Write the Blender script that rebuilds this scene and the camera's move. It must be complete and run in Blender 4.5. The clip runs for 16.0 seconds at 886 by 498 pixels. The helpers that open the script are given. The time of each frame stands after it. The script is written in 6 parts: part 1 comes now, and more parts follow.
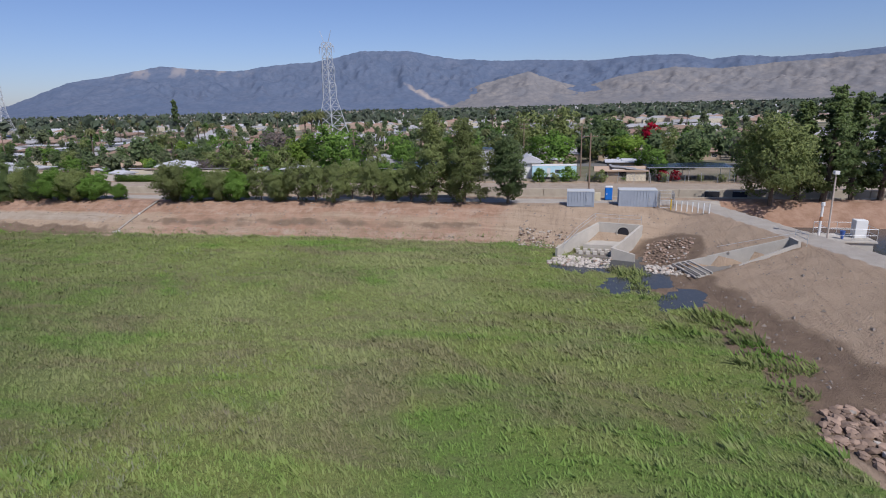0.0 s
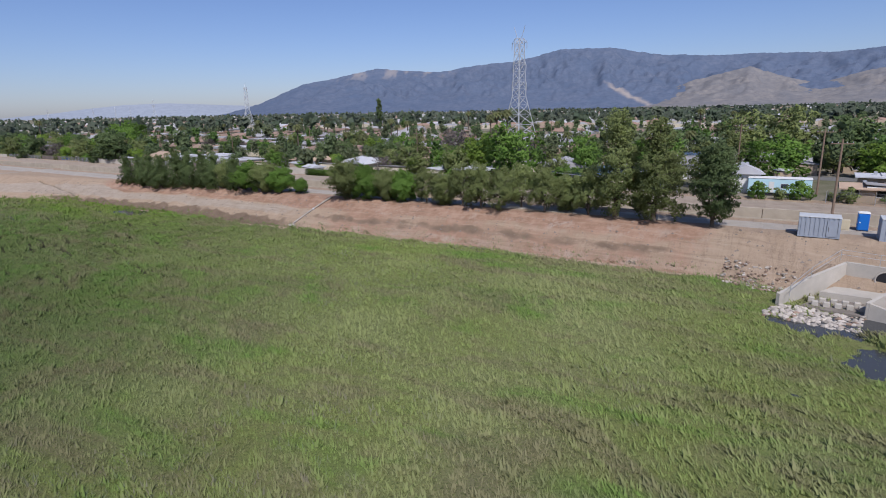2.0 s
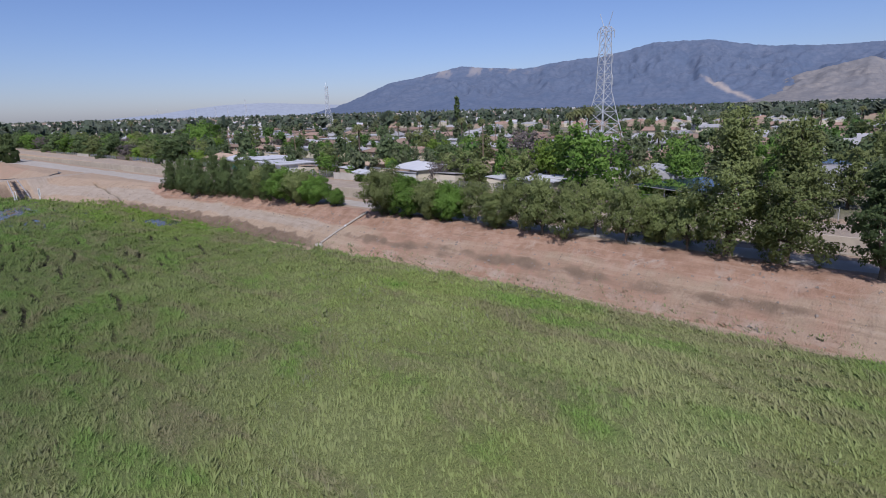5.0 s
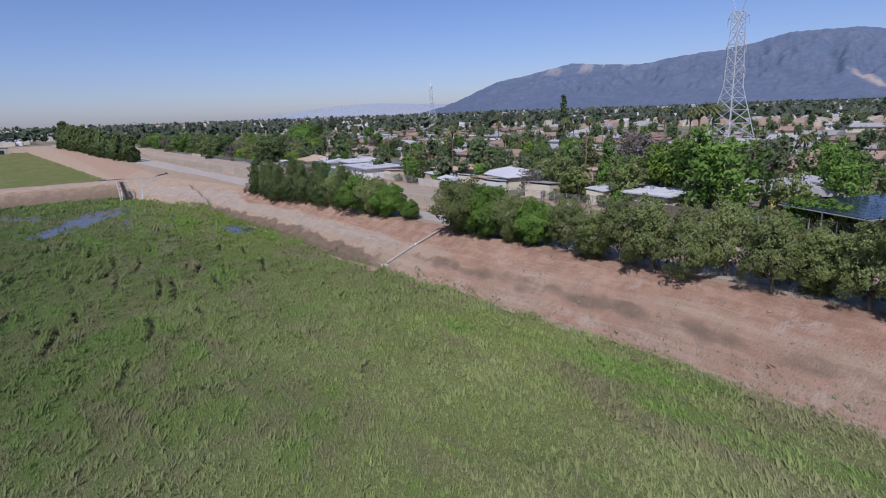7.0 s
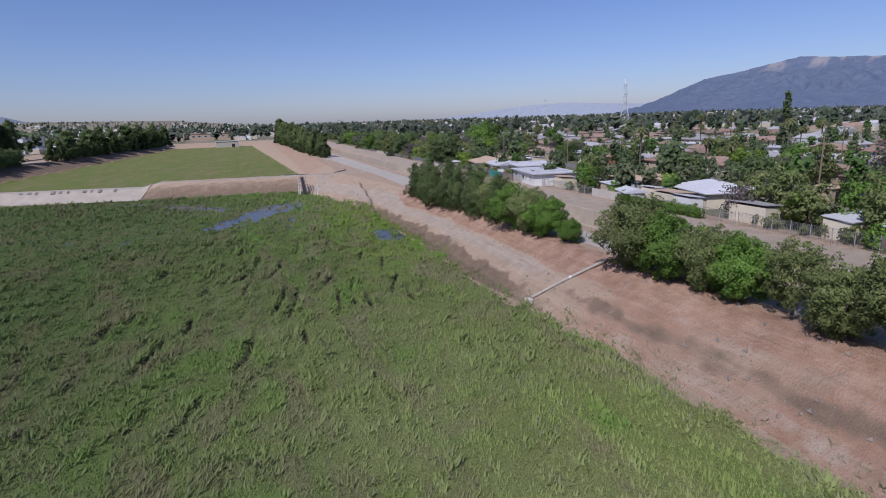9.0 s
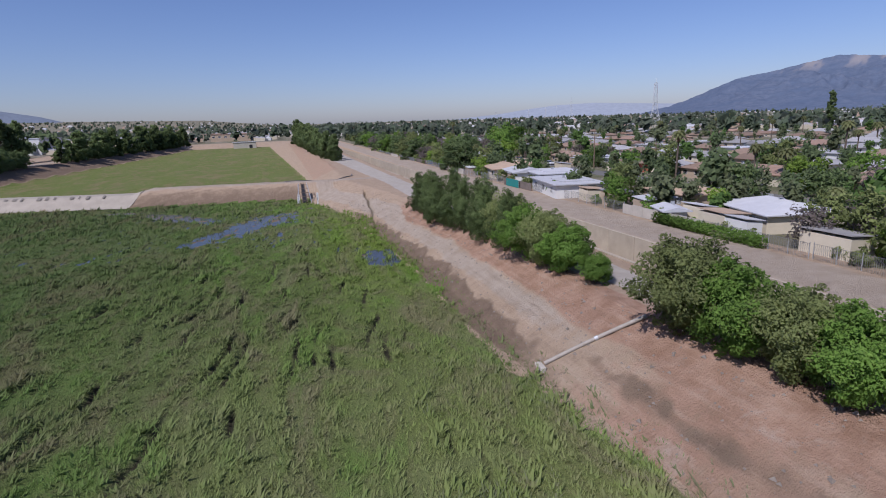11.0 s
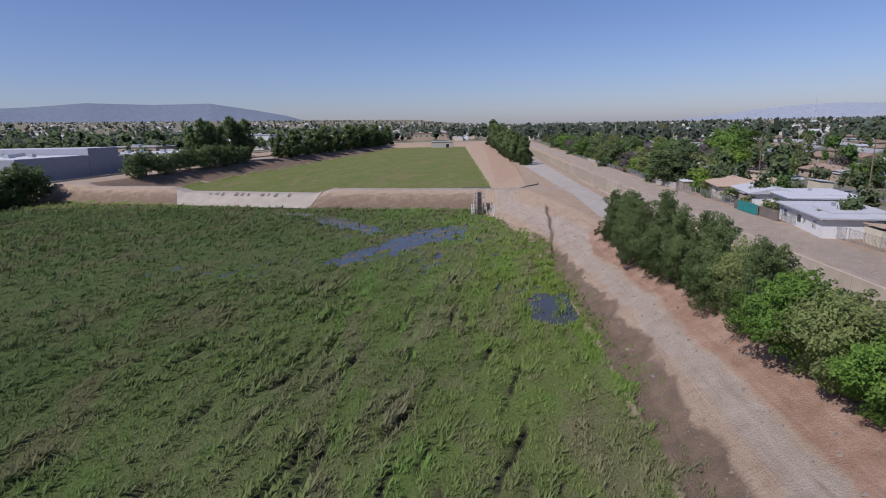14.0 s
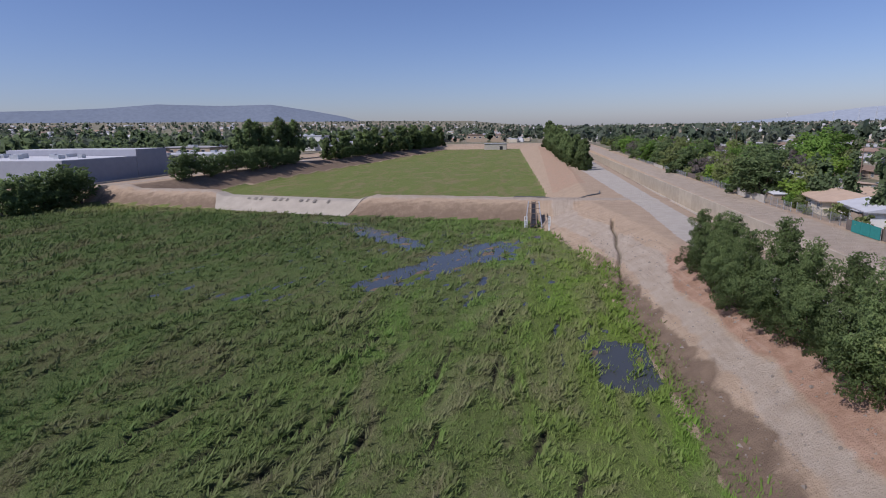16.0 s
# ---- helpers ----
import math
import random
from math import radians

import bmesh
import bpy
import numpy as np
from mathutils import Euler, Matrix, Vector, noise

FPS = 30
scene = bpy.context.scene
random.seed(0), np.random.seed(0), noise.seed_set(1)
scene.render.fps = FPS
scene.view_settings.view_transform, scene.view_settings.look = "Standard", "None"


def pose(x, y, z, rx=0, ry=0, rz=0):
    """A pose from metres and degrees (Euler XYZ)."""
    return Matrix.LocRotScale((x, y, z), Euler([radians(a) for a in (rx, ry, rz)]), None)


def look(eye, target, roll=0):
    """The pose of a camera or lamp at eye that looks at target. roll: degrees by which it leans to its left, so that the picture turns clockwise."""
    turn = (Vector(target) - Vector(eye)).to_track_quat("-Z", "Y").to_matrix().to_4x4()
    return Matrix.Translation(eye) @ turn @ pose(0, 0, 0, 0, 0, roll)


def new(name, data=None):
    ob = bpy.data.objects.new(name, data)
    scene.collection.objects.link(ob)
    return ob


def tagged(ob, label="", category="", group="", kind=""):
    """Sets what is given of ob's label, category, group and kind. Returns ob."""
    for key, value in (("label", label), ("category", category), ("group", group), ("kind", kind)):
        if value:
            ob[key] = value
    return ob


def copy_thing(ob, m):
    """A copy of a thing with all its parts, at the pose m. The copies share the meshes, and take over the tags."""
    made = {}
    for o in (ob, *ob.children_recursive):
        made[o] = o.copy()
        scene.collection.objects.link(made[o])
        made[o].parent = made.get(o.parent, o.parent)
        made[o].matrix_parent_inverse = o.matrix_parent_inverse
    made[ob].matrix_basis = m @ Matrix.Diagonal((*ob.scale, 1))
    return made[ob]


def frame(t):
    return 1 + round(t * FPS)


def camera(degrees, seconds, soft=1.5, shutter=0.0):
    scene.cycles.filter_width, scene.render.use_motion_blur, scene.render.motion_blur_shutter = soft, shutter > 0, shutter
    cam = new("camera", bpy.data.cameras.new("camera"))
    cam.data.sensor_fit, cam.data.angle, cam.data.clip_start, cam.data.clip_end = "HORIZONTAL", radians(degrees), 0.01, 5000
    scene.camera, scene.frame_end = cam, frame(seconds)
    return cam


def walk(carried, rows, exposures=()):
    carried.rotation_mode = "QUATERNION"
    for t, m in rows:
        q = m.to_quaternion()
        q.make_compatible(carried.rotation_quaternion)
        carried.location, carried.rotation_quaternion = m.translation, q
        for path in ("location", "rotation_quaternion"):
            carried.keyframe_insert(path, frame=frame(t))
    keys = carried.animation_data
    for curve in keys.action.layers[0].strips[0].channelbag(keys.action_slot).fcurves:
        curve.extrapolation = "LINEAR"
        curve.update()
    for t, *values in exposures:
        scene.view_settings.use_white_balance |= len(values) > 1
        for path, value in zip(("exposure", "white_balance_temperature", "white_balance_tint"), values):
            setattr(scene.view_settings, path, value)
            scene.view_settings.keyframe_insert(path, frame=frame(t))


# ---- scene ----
cam = camera(77.3, 16.0, soft=1.0)
PATH = [
    (0, (-61.725, -43.101, 20.092), (-59.84, -42.657, 19.595), -1.6),
    (0.5, (-59.008, -43.042, 19.962), (-57.183, -42.386, 19.47), -1.5),
    (1, (-56.17, -42.727, 19.909), (-54.391, -41.957, 19.419), -1.5),
    (1.5, (-53.211, -42.173, 19.864), (-51.491, -41.274, 19.377), -1.5),
    (2, (-50.094, -41.578, 19.796), (-48.46, -40.532, 19.312), -1.4),
    (2.5, (-46.957, -40.643, 19.795), (-45.354, -39.551, 19.31), -1.4),
    (3, (-43.833, -39.601, 19.807), (-42.248, -38.482, 19.323), -1.4),
    (3.5, (-40.742, -38.479, 19.793), (-39.188, -37.317, 19.31), -1.5),
    (4, (-37.739, -37.179, 19.736), (-36.225, -35.964, 19.254), -1.5),
    (6.5, (-22.891, -29.835, 20.179), (-21.573, -28.409, 19.697), -2.4),
    (7, (-20.018, -27.607, 20.132), (-18.822, -26.076, 19.657), -2.3),
    (7.5, (-17.255, -25.19, 20.06), (-16.224, -23.541, 19.592), -2.2),
    (8, (-14.471, -22.641, 19.943), (-13.609, -20.896, 19.482), -2.1),
    (8.5, (-11.755, -19.946, 19.866), (-11.065, -18.125, 19.411), -2.0),
    (11, (-0.783, -3.421, 20.373), (-0.227, -1.553, 19.923), -1.9),
    (11.5, (0.588, -0.031, 20.376), (0.938, 1.888, 19.934), -1.5),
    (12, (2.036, 3.66, 20.352), (2.196, 5.605, 19.915), -1.4),
    (12.5, (3.109, 7.205, 20.296), (3.213, 9.155, 19.863), -1.3),
    (13, (4.114, 11.279, 20.609), (4.157, 13.231, 20.174), -1.3),
    (13.5, (4.739, 15.26, 20.488), (4.715, 17.213, 20.055), -1.4),
    (14, (5.202, 18.57, 20.523), (5.086, 20.52, 20.093), -1.3),
    (14.5, (5.458, 21.965, 20.555), (5.268, 23.91, 20.128), -1.2),
    (15, (5.443, 25.368, 20.617), (5.215, 27.308, 20.191), -1.2),
    (15.5, (5.358, 28.613, 20.662), (5.089, 30.549, 20.238), -1.2),
    (16, (5.206, 31.978, 20.81), (4.904, 33.91, 20.387), -1.1),
]
walk(cam, [(t, look(eye, target, roll)) for t, eye, target, roll in PATH],
     exposures=((0, 0.24, 6020, 14), (4, 0.24, 5880, 16), (8.5, 0.2, 5780, 19), (11, 0.18, 5850, 19), (16, 0.17, 5980, 18)))

# ---------------- world, sun ----------------
world = bpy.data.worlds.new("world")
scene.world = world
world.use_nodes = True
wn = world.node_tree.nodes
sky = wn.new("ShaderNodeTexSky")
sky.sky_type = "NISHITA"
sky.sun_disc = False
sky.sun_elevation = radians(50)
sky.sun_rotation = radians(233)
sky.altitude = 300
sky.air_density, sky.dust_density, sky.ozone_density = 1.0, 0.8, 4.5
tint = wn.new("ShaderNodeMix")
tint.data_type, tint.blend_type = "RGBA", "MULTIPLY"
tint.inputs[0].default_value = 1.0
tint.inputs[7].default_value = (1.0, 0.962, 1.09, 1)
world.node_tree.links.new(sky.outputs[0], tint.inputs[6])
world.node_tree.links.new(tint.outputs[2], wn["Background"].inputs[0])
wn["Background"].inputs[1].default_value = 0.075
sun = new("sun", bpy.data.lights.new("sun", "SUN"))
sun.data.energy, sun.data.angle, sun.data.color = 3.7, radians(0.53), (1.0, 0.95, 0.87)
sun.matrix_world = look((-80 * 0.64, -60 * 0.64, 78), (0, 0, 0))

# ---------------- materials ----------------
def shader(name, rough=0.9, metal=0.0, spec=0.3):
    m = bpy.data.materials.new(name)
    m.use_nodes = True
    b = m.node_tree.nodes["Principled BSDF"]
    b.inputs["Roughness"].default_value = rough
    b.inputs["Metallic"].default_value = metal
    b.inputs["Specular IOR Level"].default_value = spec
    return m, m.node_tree.nodes, m.node_tree.links, b


def noise_node(nodes, links, coord, scale, detail=6, rough=0.6, dist=0.0):
    n = nodes.new("ShaderNodeTexNoise")
    n.inputs["Scale"].default_value = scale
    n.inputs["Detail"].default_value = detail
    n.inputs["Roughness"].default_value = rough
    n.inputs["Distortion"].default_value = dist
    links.new(coord, n.inputs["Vector"])
    return n.outputs["Fac"]


def mix(nodes, links, fac, a, b, mode="MIX"):
    n = nodes.new("ShaderNodeMix")
    n.data_type, n.blend_type = "RGBA", mode
    for sock, v in ((n.inputs[0], fac), (n.inputs[6], a), (n.inputs[7], b)):
        if isinstance(v, (int, float)):
            sock.default_value = v
        elif isinstance(v, tuple):
            sock.default_value = (*v, 1)
        else:
            links.new(v, sock)
    return n.outputs[2]


def ramp(nodes, links, fac, lo, hi):
    n = nodes.new("ShaderNodeMapRange")
    n.inputs[1].default_value, n.inputs[2].default_value = lo, hi
    links.new(fac, n.inputs[0])
    return n.outputs[0]


def attr(nodes, name):
    n = nodes.new("ShaderNodeAttribute")
    n.attribute_name = name
    return n.outputs["Fac"]


def bump(nodes, links, b, height, strength=0.4, dist=0.05):
    n = nodes.new("ShaderNodeBump")
    n.inputs["Strength"].default_value, n.inputs["Distance"].default_value = strength, dist
    links.new(height, n.inputs["Height"])
    links.new(n.outputs[0], b.inputs["Normal"])


def plain(name, col, var=0.25, scale=1.5, rough=0.85, metal=0.0, spec=0.3, rnd=0.0, fine=14.0, bumpy=0.15):
    """A surface with grain at two scales, and a shade of its own for each object."""
    m, n, l, b = shader(name, rough, metal, spec)
    geo = n.new("ShaderNodeNewGeometry").outputs["Position"]
    dark = tuple(c * (1 - var) for c in col)
    lite = tuple(min(1, c * (1 + var)) for c in col)
    f1 = ramp(n, l, noise_node(n, l, geo, scale), 0.3, 0.7)
    f2 = noise_node(n, l, geo, fine, 4)
    c = mix(n, l, f1, dark, lite)
    c = mix(n, l, f2, c, tuple(x * 0.8 for x in col))
    if rnd:
        oi = n.new("ShaderNodeObjectInfo").outputs["Random"]
        v = ramp(n, l, oi, 0, 1)
        v.node.inputs[3].default_value, v.node.inputs[4].default_value = 1 - rnd, 1 + rnd
        hsv = n.new("ShaderNodeHueSaturation")
        l.new(v, hsv.inputs["Value"])
        l.new(c, hsv.inputs["Color"])
        c = hsv.outputs[0]
    l.new(c, b.inputs["Base Color"])
    bump(n, l, b, f2, bumpy, 0.03)
    return m


def lushness(n, l, pos):
    """0 in the thin dry growth of the south end of the basin, up to 0.8 in the tall lush growth of the north."""
    sep = n.new("ShaderNodeSeparateXYZ")
    l.new(pos, sep.inputs[0])
    t = n.new("ShaderNodeMath")
    t.operation = "MULTIPLY_ADD"
    l.new(noise_node(n, l, pos, 0.03, 4), t.inputs[0])
    t.inputs[1].default_value = 110.0
    l.new(sep.outputs["Y"], t.inputs[2])
    r = ramp(n, l, t.outputs[0], 45, 125)
    r.node.inputs[4].default_value = 0.8
    cut = n.new("ShaderNodeMath")  # the upper basin beyond the dike is dry again
    cut.operation = "MULTIPLY"
    l.new(r, cut.inputs[0])
    l.new(ramp(n, l, sep.outputs["Y"], 172, 160), cut.inputs[1])
    return cut.outputs[0]


def field_colour(n, l, pos, col, fresh, k=1.0):
    """Broad patches over the basin floor: greyer seeding growth, fresh green, mauve-brown stems; bluer in the lush
    north, darker to the west.
    """
    tone = lambda *c: tuple(k * x for x in c)
    lay = n.new("ShaderNodeMapping")
    lay.inputs["Rotation"].default_value = (0, 0, 0.2)
    lay.inputs["Scale"].default_value = (1.0, 0.4, 1.0)
    l.new(pos, lay.inputs["Vector"])
    st = lay.outputs[0]
    sep = n.new("ShaderNodeSeparateXYZ")
    l.new(pos, sep.inputs[0])

    def times(a, b):
        t = n.new("ShaderNodeMath")
        t.operation = "MULTIPLY"
        l.new(a, t.inputs[0])
        if isinstance(b, float):
            t.inputs[1].default_value = b
        else:
            l.new(b, t.inputs[1])
        return t.outputs[0]
    pale = ramp(n, l, noise_node(n, l, pos, 0.035, 5, 0.6, 1.0), 0.40, 0.60)
    col = mix(n, l, pale, col, tone(0.28, 0.305, 0.125))
    col = mix(n, l, lushness(n, l, pos), col, fresh)
    green = ramp(n, l, noise_node(n, l, st, 0.11, 5, 0.65, 0.8), 0.51, 0.63)
    col = mix(n, l, times(green, 0.7), col, tone(0.145, 0.265, 0.045))
    toe = times(ramp(n, l, sep.outputs["X"], 1, 13), ramp(n, l, sep.outputs["Y"], 45, 85))
    col = mix(n, l, times(toe, 0.65), col, tone(0.165, 0.245, 0.032))
    stems = ramp(n, l, noise_node(n, l, st, 0.14, 6, 0.75, 1.0), 0.475, 0.62)
    col = mix(n, l, times(stems, 0.6), col, tone(0.225, 0.18, 0.12))
    upper = times(ramp(n, l, sep.outputs["Y"], 164, 176), 0.75)
    col = mix(n, l, upper, col, mix(n, l, stems, tone(0.15, 0.18, 0.045), tone(0.285, 0.215, 0.115)))
    west = times(ramp(n, l, sep.outputs["X"], 6, -34), times(ramp(n, l, sep.outputs["Y"], -18, 28), ramp(n, l, sep.outputs["Y"], 178, 164)))
    return mix(n, l, times(west, 0.85), col, mix(n, l, stems, tone(0.076, 0.115, 0.035), tone(0.112, 0.11, 0.05)))


def foliage(name, a, c, rnd=0.18, up=False, patch=0.9, field=False):
    """Leaves: a shade for each leaf, larger patches, a shade for each plant; the leaf's tilt is softened towards the crown's roundness."""
    m, n, l, b = shader(name, 0.75, 0, 0.2)
    geo = n.new("ShaderNodeNewGeometry")
    isl = geo.outputs["Random Per Island"]
    pos = geo.outputs["Position"]
    big = ramp(n, l, noise_node(n, l, pos, patch, 3), 0.35, 0.65)
    col = mix(n, l, isl, a, c)
    col = mix(n, l, big, col, tuple(0.5 * (x + y) * 0.78 for x, y in zip(a, c)))
    if field:
        col = field_colour(n, l, pos, col, mix(n, l, isl, (0.072, 0.118, 0.025), (0.13, 0.18, 0.043)))
    oi = n.new("ShaderNodeObjectInfo").outputs["Random"]
    v = ramp(n, l, oi, 0, 1)
    v.node.inputs[3].default_value, v.node.inputs[4].default_value = 1 - rnd, 1 + rnd
    hsv = n.new("ShaderNodeHueSaturation")
    l.new(v, hsv.inputs["Value"])
    l.new(col, hsv.inputs["Color"])
    l.new(hsv.outputs[0], b.inputs["Base Color"])
    add = n.new("ShaderNodeVectorMath")
    add.operation = "MULTIPLY_ADD"
    l.new(geo.outputs["Normal"], add.inputs[0])
    add.inputs[1].default_value = (0.85, 0.85, 0.85) if field else (0.35, 0.35, 0.35)
    if up:
        add.inputs[2].default_value = (0, 0, 0.45 if field else 0.75)
    else:
        sub = n.new("ShaderNodeVectorMath")
        sub.operation = "SUBTRACT"
        l.new(n.new("ShaderNodeTexCoord").outputs["Generated"], sub.inputs[0])
        sub.inputs[1].default_value = (0.5, 0.5, 0.35)
        vt = n.new("ShaderNodeVectorTransform")
        vt.vector_type, vt.convert_from, vt.convert_to = "VECTOR", "OBJECT", "WORLD"
        l.new(sub.outputs[0], vt.inputs[0])
        nz = n.new("ShaderNodeVectorMath")
        nz.operation = "NORMALIZE"
        l.new(vt.outputs[0], nz.inputs[0])
        l.new(nz.outputs[0], add.inputs[2])
    nn = n.new("ShaderNodeVectorMath")
    nn.operation = "NORMALIZE"
    l.new(add.outputs[0], nn.inputs[0])
    l.new(nn.outputs[0], b.inputs["Normal"])
    tr = n.new("ShaderNodeBsdfTranslucent")
    l.new(hsv.outputs[0], tr.inputs["Color"])
    ms = n.new("ShaderNodeMixShader")
    ms.inputs[0].default_value = 0.3 if field else 0.5
    l.new(b.outputs[0], ms.inputs[1])
    l.new(tr.outputs[0], ms.inputs[2])
    l.new(ms.outputs[0], n["Material Output"].inputs["Surface"])
    return m


LEAF = {
    "olive": foliage("leaf_olive", (0.20, 0.25, 0.085), (0.35, 0.395, 0.155)),
    "green": foliage("leaf_green", (0.130, 0.248, 0.041), (0.260, 0.401, 0.088)),
    "dark": foliage("leaf_dark", (0.130, 0.195, 0.073), (0.248, 0.319, 0.136)),
    "pine": foliage("leaf_pine", (0.125, 0.19, 0.066), (0.25, 0.315, 0.125)),
    "lime": foliage("leaf_lime", (0.201, 0.330, 0.047), (0.330, 0.448, 0.094)),
    "bare": foliage("leaf_bare", (0.20, 0.17, 0.15), (0.31, 0.26, 0.24)),
    "red": foliage("flower_red", (0.42, 0.01, 0.035), (0.62, 0.03, 0.07)),
    "palm": foliage("leaf_palm", (0.153, 0.177, 0.071), (0.260, 0.271, 0.130)),
    "straw": foliage("leaf_dry", (0.30, 0.23, 0.14), (0.42, 0.33, 0.21)),
    # far treetops: greyed base colours with the haze of distance painted in
    "far": foliage("leaf_far_hazed", (0.130, 0.165, 0.118), (0.224, 0.254, 0.183), up=True),
    "far_dark": foliage("leaf_far_dark_hazed", (0.088, 0.124, 0.077), (0.153, 0.189, 0.124), up=True),
    "town_dark": foliage("leaf_town_dark", (0.117, 0.169, 0.078), (0.227, 0.293, 0.137), up=True),
    "town_green": foliage("leaf_town_green", (0.111, 0.215, 0.052), (0.221, 0.351, 0.098), up=True),
    "town_grey": foliage("leaf_town_grey", (0.150, 0.189, 0.091), (0.260, 0.293, 0.163), up=True),
    "weed": foliage("weed_green", (0.18, 0.245, 0.06), (0.315, 0.365, 0.12), up=True, patch=0.25, field=True),
    "seed": foliage("weed_grey", (0.20, 0.22, 0.12), (0.33, 0.33, 0.21), up=True, patch=0.3, field=True),
}
BARK = plain("bark", (0.13, 0.10, 0.075), 0.3, 3.0)
CONCRETE = plain("concrete", (0.47, 0.43, 0.37), 0.18, 0.7, rnd=0.05)
WALLC = plain("channel_concrete", (0.42, 0.36, 0.28), 0.22, 0.5, rnd=0.08)
GALV = plain("galvanised_steel", (0.55, 0.56, 0.57), 0.12, 2.0, 0.45, 0.6)
ROCK = plain("rock", (0.28, 0.235, 0.195), 0.3, 1.5, rnd=0.3)
GREY_METAL = plain("grey_container_paint", (0.32, 0.35, 0.40), 0.1, 1.0, 0.5)
ROOF_METAL = plain("pale_container_roof", (0.52, 0.53, 0.53), 0.1, 1.0, 0.5)
BLUE = plain("blue_plastic", (0.02, 0.16, 0.55), 0.1, 1.0, 0.4)
WHITE = plain("white_paint", (0.72, 0.71, 0.68), 0.08, 0.8, 0.6)
YELLOW = plain("yellow_paint", (0.65, 0.45, 0.05), 0.1, 2.0, 0.5)
WOOD = plain("weathered_timber", (0.16, 0.12, 0.09), 0.3, 4.0)
POLEWOOD = plain("pole_timber", (0.24, 0.17, 0.12), 0.3, 4.0)
DARK = plain("dark_opening", (0.03, 0.03, 0.035), 0.2, 2.0, 0.4)
GLASS = plain("window_glass", (0.05, 0.06, 0.08), 0.1, 1.0, 0.08, 0, 0.6)
SOLAR = plain("solar_panel", (0.012, 0.02, 0.05), 0.2, 1.0, 0.15, 0, 0.6)
ASPHALT = plain("asphalt", (0.16, 0.155, 0.15), 0.15, 0.6)
PIPE = plain("pipe_metal", (0.36, 0.32, 0.275), 0.25, 2.0, 0.75, 0.0)
FENCE = plain("fence_timber", (0.17, 0.14, 0.12), 0.35, 1.0, rnd=0.2)
MESHM = plain("wire_mesh", (0.30, 0.30, 0.30), 0.2, 3.0, 0.5, 0.7)

WATER, n_, l_, b_ = shader("water", 0.18, 0, 0.28)
b_.inputs["Base Color"].default_value = (0.05, 0.052, 0.052, 1)
geo_ = n_.new("ShaderNodeNewGeometry").outputs["Position"]
bump(n_, l_, b_, noise_node(n_, l_, geo_, 3.0, 4), 0.08, 0.03)

# ---------------- terrain ----------------
Z0 = 4.3  # level of the town and of the bank crests


def lerp(v, xs, ys):
    return np.interp(v, xs, ys)


def fbm(x, y, s, seed=0.0):
    """Cheap smooth variation from sums of tilted waves, about -1 to 1."""
    out, amp, tot = 0.0, 1.0, 0.0
    for k in range(5):
        a = 1.7 * k + seed
        f = s * 1.83 ** k
        u = (x * math.cos(a) + y * math.sin(a)) * f
        v = (-x * math.sin(a) + y * math.cos(a)) * f
        out = out + amp * np.sin(u + 1.3 * np.sin(v * 0.7 + a)) * np.cos(v * 0.9 + 0.8 * np.sin(u * 0.6 + 2 * a))
        tot += amp * 0.7
        amp *= 0.6
    return out / tot


def toe_right(y):
    return lerp(y, [-60, -35, 0, 37, 72, 112, 135, 150, 160, 206, 500], [16, 19.3, 20.0, 18.6, 18.8, 16.4, 12.5, 8.0, 8.0, 10, -4])


def crest_right(y):
    return lerp(y, [-35, 100, 130, 160, 240, 500], [27.3, 27.0, 24.5, 19.0, 21.0, 12.0])


def dike_toe(x):
    return lerp(x, [-175, -124, -77, -37, 0, 12], [192, 184, 173, 162.5, 157, 155])


def spill(x):
    return np.clip(np.minimum(x + 86, -34 - x) / 5.0, 0, 1)


def bare_toe(y):
    """Width of the bare mud between the grass and the toe of the bank."""
    return lerp(y, [20, 45, 80, 110, 125], [0.0, 1.7, 1.5, 0.4, 0.0])


def bare_south(x):
    """The same before the south embankment."""
    return lerp(x, [-60, -30, -24, -13, -6, 6], [7.0, 6.8, 6.0, 4.2, 3.2, 5.0])


def south_d(x, y):
    """Metres beyond the toe of the south embankment."""
    return -((y + 58.9) * 0.95 - (x + 4.1) * 0.31)


POND = ((-5, 121, 5.6, 18, -0.5), (-14, 108, 3.0, 9, -0.35), (-24, 139, 3.6, 16, 0.75), (-38, 154, 2.2, 9, 1.25), (13.4, 80, 2.9, 6.0, -0.1), (9.5, -47.5, 3.2, 7, 0.5), (4, -51.5, 3.2, 6, 0.9), (-3, -54.6, 1.8, 5, 1.1))


def pond(x, y):
    """1 inside the pools, 0 outside."""
    p = np.zeros_like(x)
    for cx, cy, rx, ry, a in POND:
        u = ((x - cx) * math.cos(a) + (y - cy) * math.sin(a)) / rx
        v = (-(x - cx) * math.sin(a) + (y - cy) * math.cos(a)) / ry
        d = 1.1 - np.sqrt(u * u + v * v) + 0.35 * fbm(x, y, 0.3, cx) + 0.22 * fbm(x, y, 1.1, cy)
        p = np.maximum(p, np.clip(d * 3, 0, 1))
    return p


